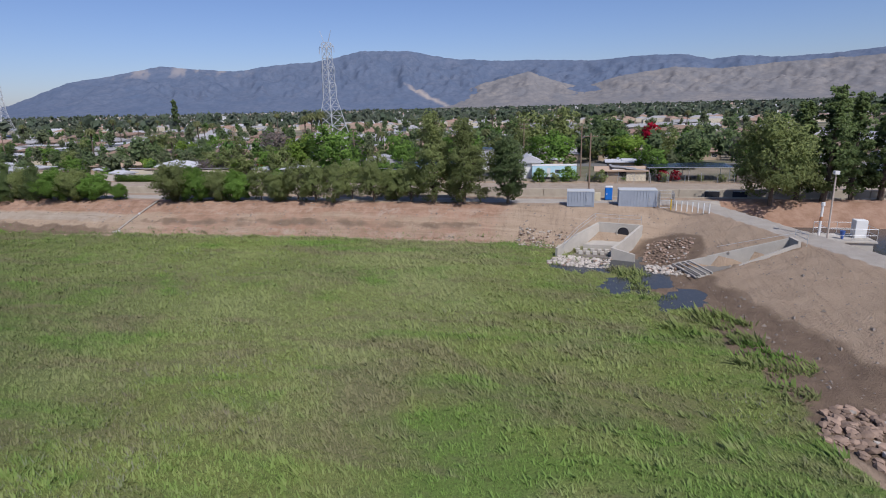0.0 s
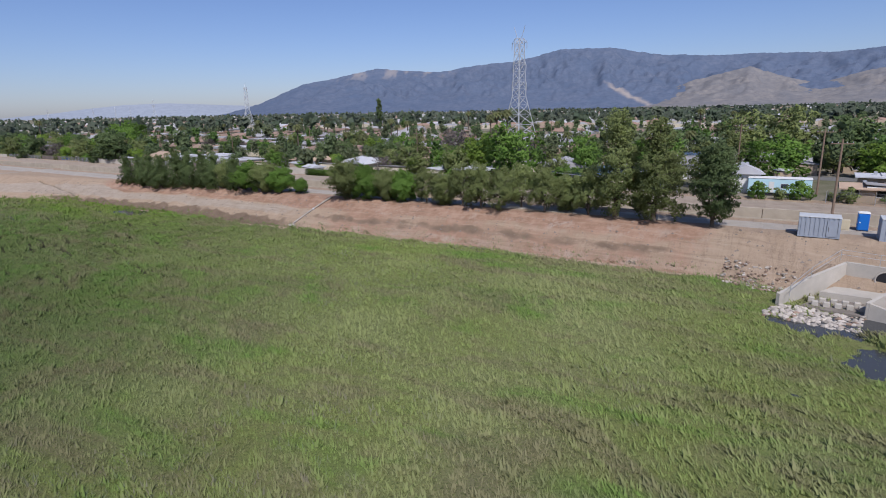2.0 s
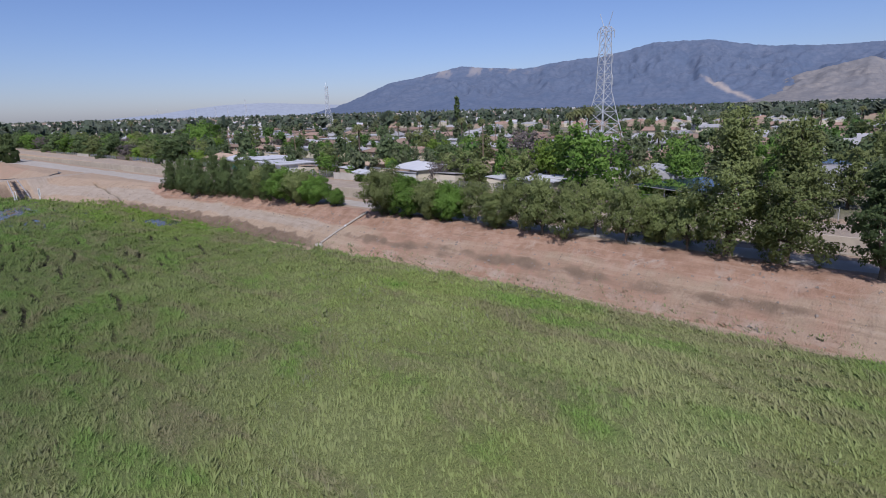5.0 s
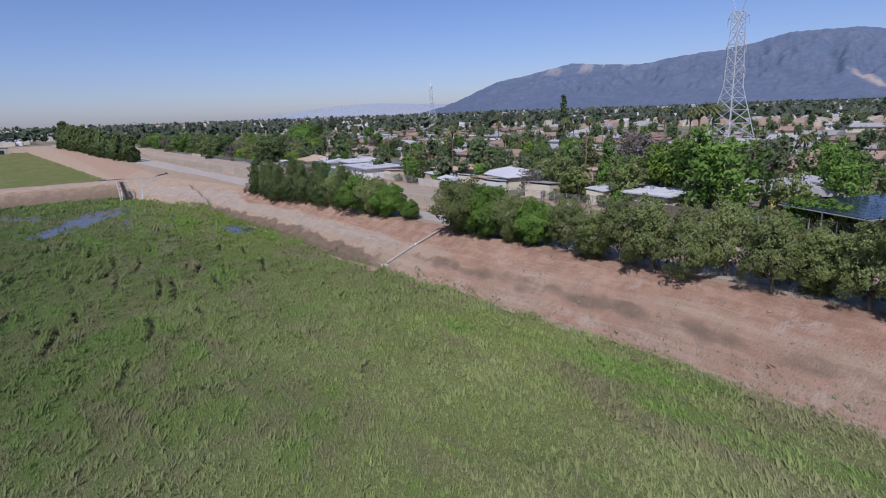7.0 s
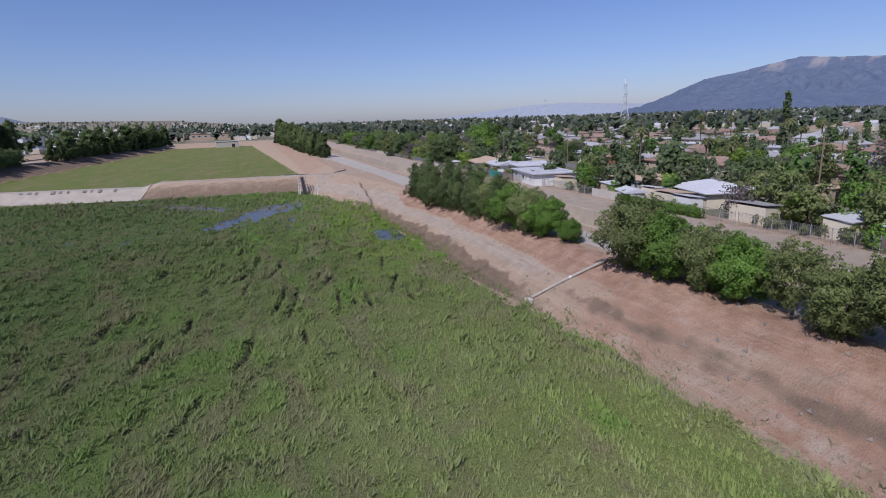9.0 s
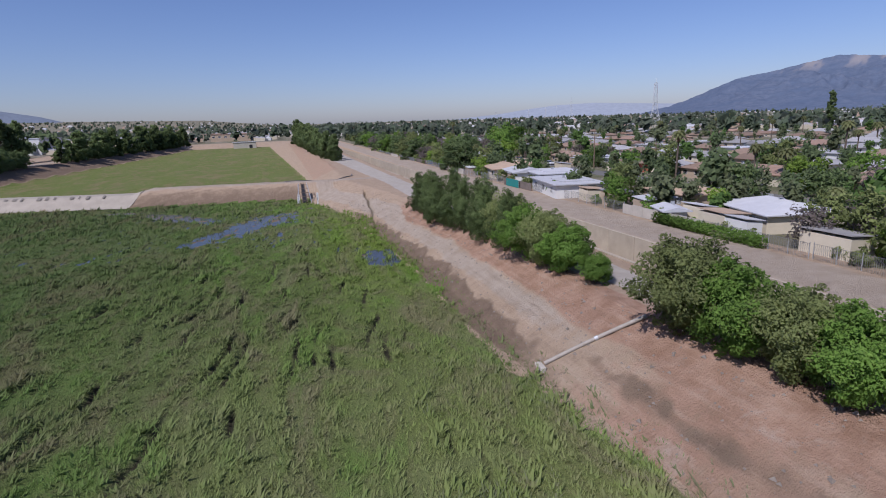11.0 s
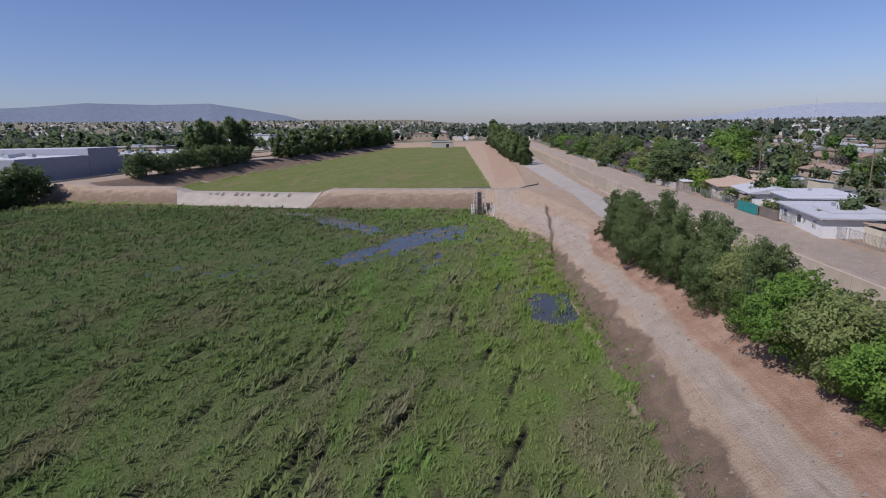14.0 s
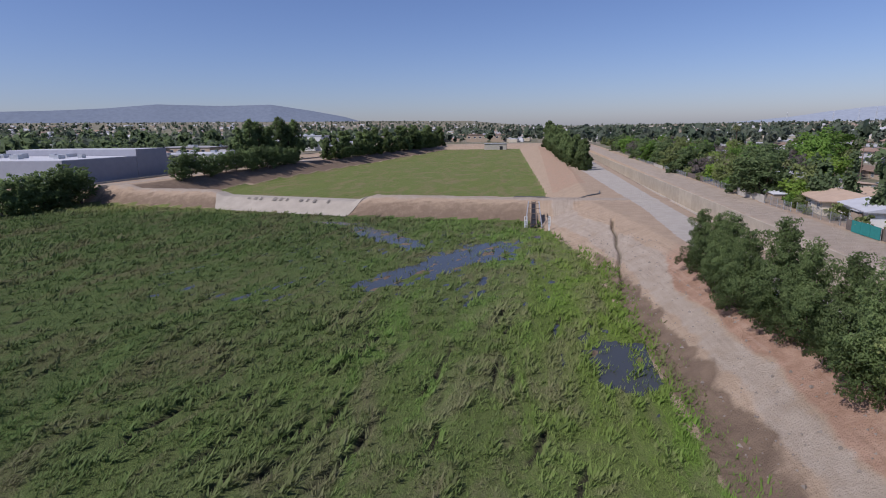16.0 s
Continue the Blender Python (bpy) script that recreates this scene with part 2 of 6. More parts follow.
def groove(x, y):
    """Furrows pressed into the tall growth, 0 to 1; they run at a slant to the bank."""
    a, b = 0.98 * x - 0.2 * y, 0.2 * x + 0.98 * y
    a = a + 0.45 * np.sin(b * 0.17) + 0.25 * np.sin(b * 0.41 + x * 0.2)
    k = np.floor(a / 1.7)
    r = np.abs(a / 1.7 - k - 0.5) * 1.9
    ph = np.sin(k * 12.9898) * 43.0
    run = np.sin(b * 0.29 + ph) + 0.7 * np.sin(b * 0.13 + 1.7 * ph) + 0.35 * np.sin(b * 0.83 + 2.3 * ph)
    core = np.exp(-((x + 8) / 20) ** 2 - ((y - 62) / 34) ** 2)
    zone = 0.9 * core + 0.16 * fbm(x, y, 0.05, 3.0)
    return np.clip((0.43 - r) * 2.8, 0, 1) * np.clip((run + 1.6 * zone - 1.15) * 1.2, 0, 1) * np.clip((y - 6) / 30, 0, 1) * np.clip(toe_right(y) - bare_toe(y) - 3 - x, 0, 1)


def tuft(x, y):
    """Clumps drawn out along the furrows, about -1 to 1."""
    return fbm(0.98 * x - 0.2 * y, 0.42 * (0.2 * x + 0.98 * y), 1.5, 9.0)


def gully(x, y):
    """A narrow washed-out crack down the slope in the corner of the basin."""
    c = lerp(y, [104, 112, 120, 128, 138], [17.4, 18.4, 19.4, 20.0, 20.8]) + 0.16 * np.sin(y * 0.6)
    return np.clip(1 - np.abs(x - c) / 0.42, 0, 1) * (y > 103) * (y < 139)


def height(x, y, fine=True):
    x, y = np.asarray(x, float), np.asarray(y, float)
    f2 = np.clip((y - 170) / 330, 0, 1) * 3.6
    base = np.where(y > dike_toe(x) + 8, f2, 0.0)
    h = base.copy()
    hr = Z0 + np.clip((y - 165) / 330, 0, 1) * 2.0
    tr, cr = toe_right(y), crest_right(y)
    k = np.clip((x - tr) / (cr - tr), 0, 1)
    h = np.maximum(h, np.where(k > 0, base + (hr - base) * (k + 0.03 * np.sin(math.pi * k)), 0) * (y > -62))
    v = y - dike_toe(x)
    crest = Z0 + 0.2 - 1.5 * spill(x)
    up, dn = np.clip(v / 5.5, 0, 1), np.clip((17.5 - v) / 7, 0, 1)
    h = np.maximum(h, np.minimum(up, dn) * crest)
    tl = lerp(y, [150, 200, 250, 500], [-112, -104, -101, -62])
    hl = 5.2 + np.clip((y - 165) / 330, 0, 1) * 1.5
    h = np.maximum(h, np.where(y > dike_toe(x) + 5, base + (hl - base) * np.clip((tl - x) / 12, 0, 1), 0))
    h = np.maximum(h, 5.2 * np.clip((-128 - x - (y - 165) * 0.2) / 14, 0, 1) * np.clip((v + 14) / 12, 0, 1))
    h = np.maximum(h, 5.2 * np.clip((-176 - x) / 14, 0, 1))
    h = np.maximum(h, hr * np.clip((y - 500 - 0.3 * (x + 50)) / 20, 0, 1))
    s = south_d(x, y)
    sdn = np.where(x < 34, np.clip((23.5 - s) / 7, 0.0, 1), 1)
    h = np.maximum(h * (s < 20), np.minimum(np.clip(s / 12.5, 0, 1), sdn) * Z0)
    h = np.where((s > 8) & (x > 24), np.maximum(h, Z0 * np.clip((x - 25) / 8, 0, 1)), h)
    h = np.where(x > 30 + 4 * (s > 15), np.maximum(h, Z0), h)
    ins = (y < -56.5) & (y > -67.6) & (x > lerp(y, [-67.6, -57], [5.4, 3.9])) & (x < lerp(y, [-67.6, -57], [7.0, 8.4]))
    h = np.where(ins, np.minimum(h, 0.0 + 0.12 * (-57 - y)), h)
    h = np.where((x > 36.5) & (x < 44.2) & (y < 900), 0.7, h)
    h = h + np.clip(y - 570, 0, 9e9) * 0.017 * np.clip((400 - x) / 900, 0.3, 1) + np.clip(-240 - x, 0, 9e9) * 0.019
    h = h - 0.2 * pond(x, y) * (h < 0.8)
    if fine:
        slope = np.clip(h / 1.0, 0, 1) * np.clip((Z0 - h) / 1.0 + 0.25, 0, 1)
        h = h + 0.10 * fbm(x, y, 0.35, 1.0) * (0.5 + slope) * (x < 36) + 0.05 * fbm(x, y, 1.3, 2.0) * (0.4 + 2 * slope) * (x < 36)
        low = (h < 0.45) * (s < -2) * (x < toe_right(y) - 1)
        h = h - 0.5 * groove(x, y) * low
        h = h + (0.07 * fbm(0.98 * x - 0.2 * y, 0.5 * (0.2 * x + 0.98 * y), 1.9, 3.0) + 0.17 * tuft(x, y) * np.clip((y + 5) / 40, 0.15, 1)) * low
        h = h - 1.0 * gully(x, y)
    return h


def H(x, y):
    return float(height(np.array([x]), np.array([y]), False)[0])


def axis(*runs):
    """Grid lines: (from, to, step) stretches, each going on where the last one ended."""
    out = []
    for a, b, st in runs:
        k = max(1, int(round((b - a) / st)))
        out += [a + (b - a) * i / k for i in range(k)]
    return np.array(out + [runs[-1][1]])


def raw_mesh(name, verts, faces, mats=(), smooth=False):
    me = bpy.data.meshes.new(name)
    verts = np.asarray(verts, np.float32)
    faces = np.asarray(faces, np.int32)
    nf, k = faces.shape
    me.vertices.add(len(verts))
    me.vertices.foreach_set("co", verts.ravel())
    me.loops.add(nf * k)
    me.loops.foreach_set("vertex_index", faces.ravel())
    me.polygons.add(nf)
    me.polygons.foreach_set("loop_start", np.arange(nf, dtype=np.int32) * k)
    me.polygons.foreach_set("use_smooth", np.full(nf, smooth))
    me.update(calc_edges=True)
    for m in mats:
        me.materials.append(m)
    return me


def sheet(xs, ys, zf):
    X, Y = np.meshgrid(xs, ys)
    x, y = X.ravel(), Y.ravel()
    nx, ny = len(xs), len(ys)
    i = np.arange((nx - 1) * (ny - 1))
    a = (i // (nx - 1)) * nx + i % (nx - 1)
    return np.stack([x, y, zf(x, y)], 1), np.stack([a, a + 1, a + nx + 1, a + nx], 1)


def ground_material():
    m, n, l, b = shader("ground", 0.95, 0, 0.15)
    pos = n.new("ShaderNodeNewGeometry").outputs["Position"]
    big = noise_node(n, l, pos, 0.05, 5)
    mid = noise_node(n, l, pos, 0.5, 6, 0.65)
    fine = noise_node(n, l, pos, 5.0, 6, 0.7)
    rill = n.new("ShaderNodeMapping")
    rill.inputs["Scale"].default_value = (0.25, 1.6, 0.25)
    l.new(pos, rill.inputs["Vector"])
    streak = noise_node(n, l, rill.outputs[0], 1.0, 7, 0.7, 0.6)
    dirt = mix(n, l, ramp(n, l, mid, 0.3, 0.7), (0.305, 0.22, 0.148), (0.415, 0.313, 0.222))
    dirt = mix(n, l, ramp(n, l, streak, 0.5, 0.75), dirt, (0.19, 0.135, 0.095))
    dirt = mix(n, l, ramp(n, l, fine, 0.35, 0.75), dirt, (0.39, 0.297, 0.213))
    lane = n.new("ShaderNodeCombineXYZ")  # wheel marks and washed benches that run along the bank
    l.new(attr(n, "up_bank"), lane.inputs[0])
    sp = n.new("ShaderNodeSeparateXYZ")
    l.new(pos, sp.inputs[0])
    along = n.new("ShaderNodeMath")
    along.operation = "MULTIPLY"
    along.inputs[1].default_value = 0.07
    l.new(sp.outputs["Y"], along.inputs[0])
    l.new(along.outputs[0], lane.inputs[1])
    marks = noise_node(n, l, lane.outputs[0], 1.7, 6, 0.62, 0.35)

    hm = n.new("ShaderNodeMath")
    hm.operation = "MULTIPLY"
    hm.inputs[1].default_value = 0.34
    l.new(attr(n, "bank"), hm.inputs[0])
    half = hm.outputs[0]

    def scored(c, dark, pale):
        for lo, hi, k in ((0.53, 0.66, dark), (0.47, 0.34, pale)):
            t = n.new("ShaderNodeMath")
            t.operation = "MULTIPLY"
            l.new(ramp(n, l, marks, lo, hi), t.inputs[0])
            l.new(half, t.inputs[1])
            c = mix(n, l, t.outputs[0], c, k)
        return c
    dirt = scored(dirt, (0.20, 0.145, 0.10), (0.47, 0.38, 0.29))
    red = mix(n, l, ramp(n, l, mid, 0.35, 0.65), (0.265, 0.158, 0.104), (0.385, 0.252, 0.178))
    scuff = ramp(n, l, noise_node(n, l, pos, 0.35, 6, 0.72, 0.6), 0.52, 0.68)
    red = scored(red, (0.22, 0.14, 0.097), (0.45, 0.335, 0.255))
    mud = mix(n, l, ramp(n, l, mid, 0.3, 0.7), (0.14, 0.10, 0.071), (0.225, 0.162, 0.113))
    road = mix(n, l, ramp(n, l, mid, 0.3, 0.7), (0.31, 0.25, 0.192), (0.395, 0.328, 0.26))
    gr = mix(n, l, ramp(n, l, mid, 0.3, 0.7), (0.15, 0.185, 0.048), (0.22, 0.235, 0.08))
    gr = field_colour(n, l, pos, gr, (0.06, 0.088, 0.024), 0.75)
    gr = mix(n, l, ramp(n, l, fine, 0.5, 0.7), gr, (0.06, 0.075, 0.022))
    gr = mix(n, l, ramp(n, l, noise_node(n, l, pos, 11.0, 5, 0.7), 0.5, 0.7), gr, (0.17, 0.205, 0.06))
    town = mix(n, l, ramp(n, l, big, 0.4, 0.6), (0.13, 0.13, 0.075), (0.25, 0.215, 0.165))

    def mask(name):
        s = n.new("ShaderNodeMath")
        s.operation = "ADD"
        l.new(attr(n, name), s.inputs[0])
        t = n.new("ShaderNodeMath")
        t.operation = "MULTIPLY_ADD"
        l.new(mid, t.inputs[0])
        t.inputs[1].default_value, t.inputs[2].default_value = 0.9, -0.45
        l.new(t.outputs[0], s.inputs[1])
        return ramp(n, l, s.outputs[0], 0.35, 0.65)
    c = mix(n, l, mask("red"), dirt, red)
    pl = n.new("ShaderNodeMath")
    pl.operation = "MULTIPLY"
    l.new(scuff, pl.inputs[0])
    l.new(attr(n, "pale"), pl.inputs[1])
    c = mix(n, l, pl.outputs[0], c, (0.42, 0.345, 0.28))
    c = mix(n, l, mask("road"), c, scored(road, (0.235, 0.18, 0.135), (0.43, 0.36, 0.285)))
    paved = mix(n, l, ramp(n, l, mid, 0.3, 0.7), (0.36, 0.32, 0.272), (0.435, 0.39, 0.335))
    c = mix(n, l, mask("paved"), c, paved)
    c = mix(n, l, mask("mud"), c, mud)
    c = mix(n, l, mask("town"), c, town)
    c = mix(n, l, mask("grass"), c, gr)
    # shade of the furrows and the gully, painted in as near-black ground colour
    c = mix(n, l, ramp(n, l, attr(n, "hollow_shade"), 0.15, 0.6), c, (0.04, 0.038, 0.022))
    l.new(c, b.inputs["Base Color"])
    bump(n, l, b, fine, 0.85, 0.3)
    return m


gx = axis((-4900, -700, 300), (-700, -200, 25), (-200, -90, 2.5), (-90, -50, 1.0), (-50, 15, 0.5), (15, 23, 0.25), (23, 36.0, 0.5), (36.0, 36.5, 0.5), (36.5, 36.52, 0.02), (36.52, 44.18, 3.83),
          (44.18, 44.2, 0.02), (44.2, 70, 1.5), (70, 300, 15), (300, 4900, 230))
gy = axis((-4900, -500, 275), (-500, -110, 15), (-110, 165, 0.75), (165, 240, 1.5), (240, 540, 4), (540, 900, 20), (900, 900.1, 0.1), (900.1, 4900, 250))
gv, gf = sheet(gx, gy, height)
ground = new("ground", raw_mesh("ground", gv, gf, [ground_material()], True))
tagged(ground, "dry basin with green floor, bare earth banks and town land", "ground", kind="structure")
gX, gY, gZ = gv[:, 0], gv[:, 1], gv[:, 2]
hs = height(gX, gY, False)
sd = south_d(gX, gY)
in1 = (gX > -175) & (gX < 22) & (sd < 0.5) & (gY < dike_toe(gX) + 0.3)
in2 = (gY > dike_toe(gX) + 10) & (gY < 505) & (gX > -130) & (gX < 18)
f2g = np.clip((gY - 170) / 330, 0, 1) * 4.2
edge = 0.8 * fbm(gX, gY, 0.4, 6.0) + 0.4 * fbm(gX, gY, 1.3, 2.0)
off = gX - toe_right(gY)  # metres up the bank from its toe
grass_m = np.clip((-0.2 - bare_toe(gY) - off + edge) / 1.2, 0, 1) * (hs < 0.5) * in1 * np.clip((-sd - bare_south(gX) + 1.5 * edge) / 2, 0, 1)
grass_m = 1.4 * np.maximum(grass_m, in2 * (hs < f2g * 0.857 + 0.25))
grass_m = grass_m * (1 - pond(gX, gY) * 0.75)
bank1 = (gX > 8) & (gX < 30) & (gY < 165) & (sd < 5)
red_m = bank1 * np.clip((off - 4.4 + 0.6 * edge) / 1.2, 0, 1) * 0.95 * np.clip((gY + 36) / 6, 0, 1) * np.clip((120 - gY) / 20, 0, 1) * (gX < 29)
red_m = np.maximum(red_m, 0.5 * ((gX > 12) & (gX < 22) & (gY > 200) & (gY < 480)) + 0.95 * ((sd > 18) & (gX > 22) & (gX < 36)))
red_m = np.maximum(red_m, (0.55 + 0.25 * fbm(gX, gY, 0.2, 2.0)) * bank1 * (off > 0) * np.clip((45 - gY) / 20, 0, 1) * np.clip((gY + 38) / 8, 0, 1))
north = np.clip((gY - 22) / 25, 0, 1) * np.clip((130 - gY) / 12, 0, 1)
mud_shade_m = bank1 * np.clip((off + bare_toe(gY) + 0.6 + 0.4 * edge) / 0.7, 0, 1) * np.clip((2.5 + 0.9 * edge - off) / 1.4, 0, 1) * north * 0.9
mud_shade_m = np.maximum(mud_shade_m, bank1 * np.clip(1.3 - np.abs(off - 2.9 - 0.5 * edge) / 1.2, 0, 1) * (0.56 + 0.25 * fbm(gX, gY, 0.7, 4.0)) * np.clip((42 - gY) / 14, 0, 1) * np.clip((gY + 34) / 8, 0, 1))
mud_shade_m = np.maximum(mud_shade_m, pond(gX, gY) * (hs < 1))
# mask of the painted shade: strong along the furrows, weaker down the gully
hollow_shade_m = np.maximum(groove(gX, gY) * (hs < 0.4) * 0.85, 0.5 * gully(gX, gY))
mud_shade_m = np.maximum(mud_shade_m, 0.9 * np.clip((1.25 - np.hypot((gX - 13.5) / 6.0, (gY + 55.5) / 4.5)) * 2.5, 0, 1))
mud_shade_m = np.maximum(mud_shade_m, 0.85 * np.clip((6.3 - np.abs(sd + 2.8 + edge)) / 2.5, 0, 1) * (gX < 12) * (gX > -80))
dv = gY - dike_toe(gX)
soft = lambda a, lo, hi, w=0.8: np.clip((a - lo) / w + 0.5, 0, 1) * np.clip((hi - a) / w + 0.5, 0, 1)
mud_shade_m = np.maximum(mud_shade_m, (0.72 - 0.05 * dv) * soft(dv, -0.5, 4.9) * (gX < 6) * (gX > -130))
west_x = lerp(gY, [150, 200, 250, 500], [-136, -122, -119, -80])
# West slope: dark soil, and the tree row's shade painted in with the mud colour.
mud_shade_m = np.maximum(mud_shade_m, 0.7 * soft(gX - west_x, 3, 24, 3) * (gY > dike_toe(gX) + 8) * (gY < 500) * (hs > f2g * 0.857 + 0.3))
paved_m = 1.0 * (gY > -66) * soft(gX, lerp(gY, [-66, 75, 118, 148, 250, 500], [30, 30, 27.5, 28.4, 24.6, 18]), 34.0, 0.6) + 0.95 * soft(sd, 12.5, 17, 0.6) * (gX < 34)
road_m = 0.8 * soft(dv, 5.3, 10.7) * (gX < 30) * (gX > -125)
road_m = np.maximum(road_m, 0.72 * bank1 * soft(off + 0.5 * edge, 2.4, 5.0 + 2.5 * np.clip((gY - 96) / 14, 0, 1), 1.0) * np.clip((gY - 25) / 20, 0, 1))
road_m = np.maximum(road_m, 0.42 * bank1 * soft(off + 0.4 * edge, 0.0, 1.8, 0.8) * np.clip((35 - gY) / 15, 0, 1) * np.clip((gY + 36) / 6, 0, 1))
road_m = np.maximum(road_m, 0.85 * (hs > 4.9) * (gX < -75) * (gX > -140) * (gY > 120) * (gY < 520) * soft(gX - west_x, -7.5, -0.5, 1.5))
road_m = np.maximum(road_m, 0.75 * soft(gX + 0.4 * edge, 44.6, 53.8) * (gY > -110) * (gY < 560))
pale_m = 0.8 * bank1 * soft(off + 0.5 * edge, 4.4, 6.9, 1.0) * np.clip((30 - gY) / 10, 0, 1) * np.clip((gY + 40) / 8, 0, 1)
trail = np.clip(1.2 - np.abs(gX - lerp(gY, [103, 110, 125, 138, 150], [16.0, 15.4, 15.2, 13.4, 9.5])) / 0.7, 0, 1) * (gY > 103) * (gY < 150)
road_m = np.maximum(road_m, 0.3 * trail)
mud_shade_m = mud_shade_m * (1 - 0.6 * trail)
trk = np.clip(1 - np.abs(np.abs(off - 5.0) - 0.9) / 0.5, 0, 1) * bank1 * (gY > -30) * (gY < 120)
mud_shade_m = np.maximum(mud_shade_m, 0.5 * trk * (0.6 + 0.5 * fbm(gX, gY, 0.3, 3.0)))
town_m = (gX > 57) * 1.0 + (gX < -140) * (hs > 5) * 1.0 + (gY > 560) * 1.0
for nm, arr in (("grass", grass_m), ("red", red_m), ("mud", mud_shade_m), ("road", road_m), ("town", town_m), ("hollow_shade", hollow_shade_m), ("pale", pale_m), ("paved", paved_m), ("bank", bank1 * np.clip((off + 1) / 1.0, 0, 1) * (off < 9)), ("up_bank", np.clip(off, -2, 10))):
    at = ground.data.attributes.new(nm, "FLOAT", "POINT")
    at.data.foreach_set("value", np.clip(arr, -2 if nm == "up_bank" else 0, 10 if nm == "up_bank" else 1.4).astype(np.float32))


# ---------------- helpers for things ----------------
def thing(name, x, y, z, label, category, group="", turn=0.0):
    ob = new(name)
    ob.matrix_basis = pose(x, y, z, 0, 0, turn)
    return tagged(ob, label, category, group)


def part(name, bm, material, parent, label="", bevel=0.0):
    """Link a bmesh (or a finished mesh) as one mesh under a thing or a part."""
    if isinstance(bm, bpy.types.Mesh):
        me = bm
    else:
        if bevel:
            bmesh.ops.bevel(bm, geom=bm.edges[:], offset=bevel, segments=1, affect="EDGES")
        me = bpy.data.meshes.new(name)
        bm.to_mesh(me)
        bm.free()
        me.materials.append(material)
    ob = new(name, me)
    ob.parent = parent
    if label:
        ob["label"] = label
    return ob


def box(bm, x0, x1, y0, y1, z0, z1, m=None):
    vs = [bm.verts.new((x, y, z)) for z in (z0, z1) for x, y in ((x0, y0), (x1, y0), (x1, y1), (x0, y1))]
    for f in ((3, 2, 1, 0), (4, 5, 6, 7), (0, 1, 5, 4), (1, 2, 6, 5), (2, 3, 7, 6), (3, 0, 4, 7)):
        bm.faces.new([vs[i] for i in f])
    if m:
        bmesh.ops.transform(bm, matrix=m, verts=vs)
    return bm


def boxed(*a):
    return box(bmesh.new(), *a)


def rod(bm, p, q, r0, r1=None, sides=6):
    """A tapered rod from p to q."""
    p, q = Vector(p), Vector(q)
    r1 = r0 if r1 is None else r1
    d = (q - p).normalized()
    u = d.orthogonal().normalized()
    w = d.cross(u)
    ring = lambda c, r: [bm.verts.new(c + (u * math.cos(2 * math.pi * i / sides) + w * math.sin(2 * math.pi * i / sides)) * r) for i in range(sides)]
    a, b = ring(p, r0), ring(q, r1)
    for i in range(sides):
        bm.faces.new((a[i], a[(i + 1) % sides], b[(i + 1) % sides], b[i]))
    bm.faces.new(a[::-1])
    bm.faces.new(b)
    return bm


def rodded(*a):
    return rod(bmesh.new(), *a)


# ---------------- trees ----------------
def leaves_mesh(name, centres, radii, count, size, mat, rng, flat=0.8, hang=0.0):
    """Leaf sprays: small diamonds near the skin of the lobes of a crown."""
    centres, radii = np.asarray(centres, float), np.asarray(radii, float)
    w = radii[:, 0] * radii[:, 2]
    k = rng.choice(len(centres), count, p=w / w.sum())
    d = rng.normal(size=(count, 3))
    d /= np.linalg.norm(d, axis=1)[:, None]
    r = rng.uniform(0.35, 1.0, count) ** 0.5 * rng.uniform(0.85, 1.12, count)
    c = centres[k] + d * r[:, None] * radii[k]
    nrm = d + rng.normal(size=(count, 3)) * flat
    nrm[:, 2] += 0.35
    nrm /= np.linalg.norm(nrm, axis=1)[:, None]
    t = np.cross(nrm, rng.normal(size=(count, 3)))
    t[:, 2] -= hang
    t /= np.linalg.norm(t, axis=1)[:, None]
    s = np.cross(nrm, t)
    L = size * rng.uniform(0.6, 1.4, count)[:, None]
    bend = nrm * L * 0.18
    v = np.stack([c - t * L - bend, c + s * L * 0.55 + bend, c + t * L - bend, c - s * L * 0.55 + bend], 1).reshape(-1, 3)
    f = np.arange(count * 4).reshape(-1, 4)
    return raw_mesh(name, v, f, [mat])


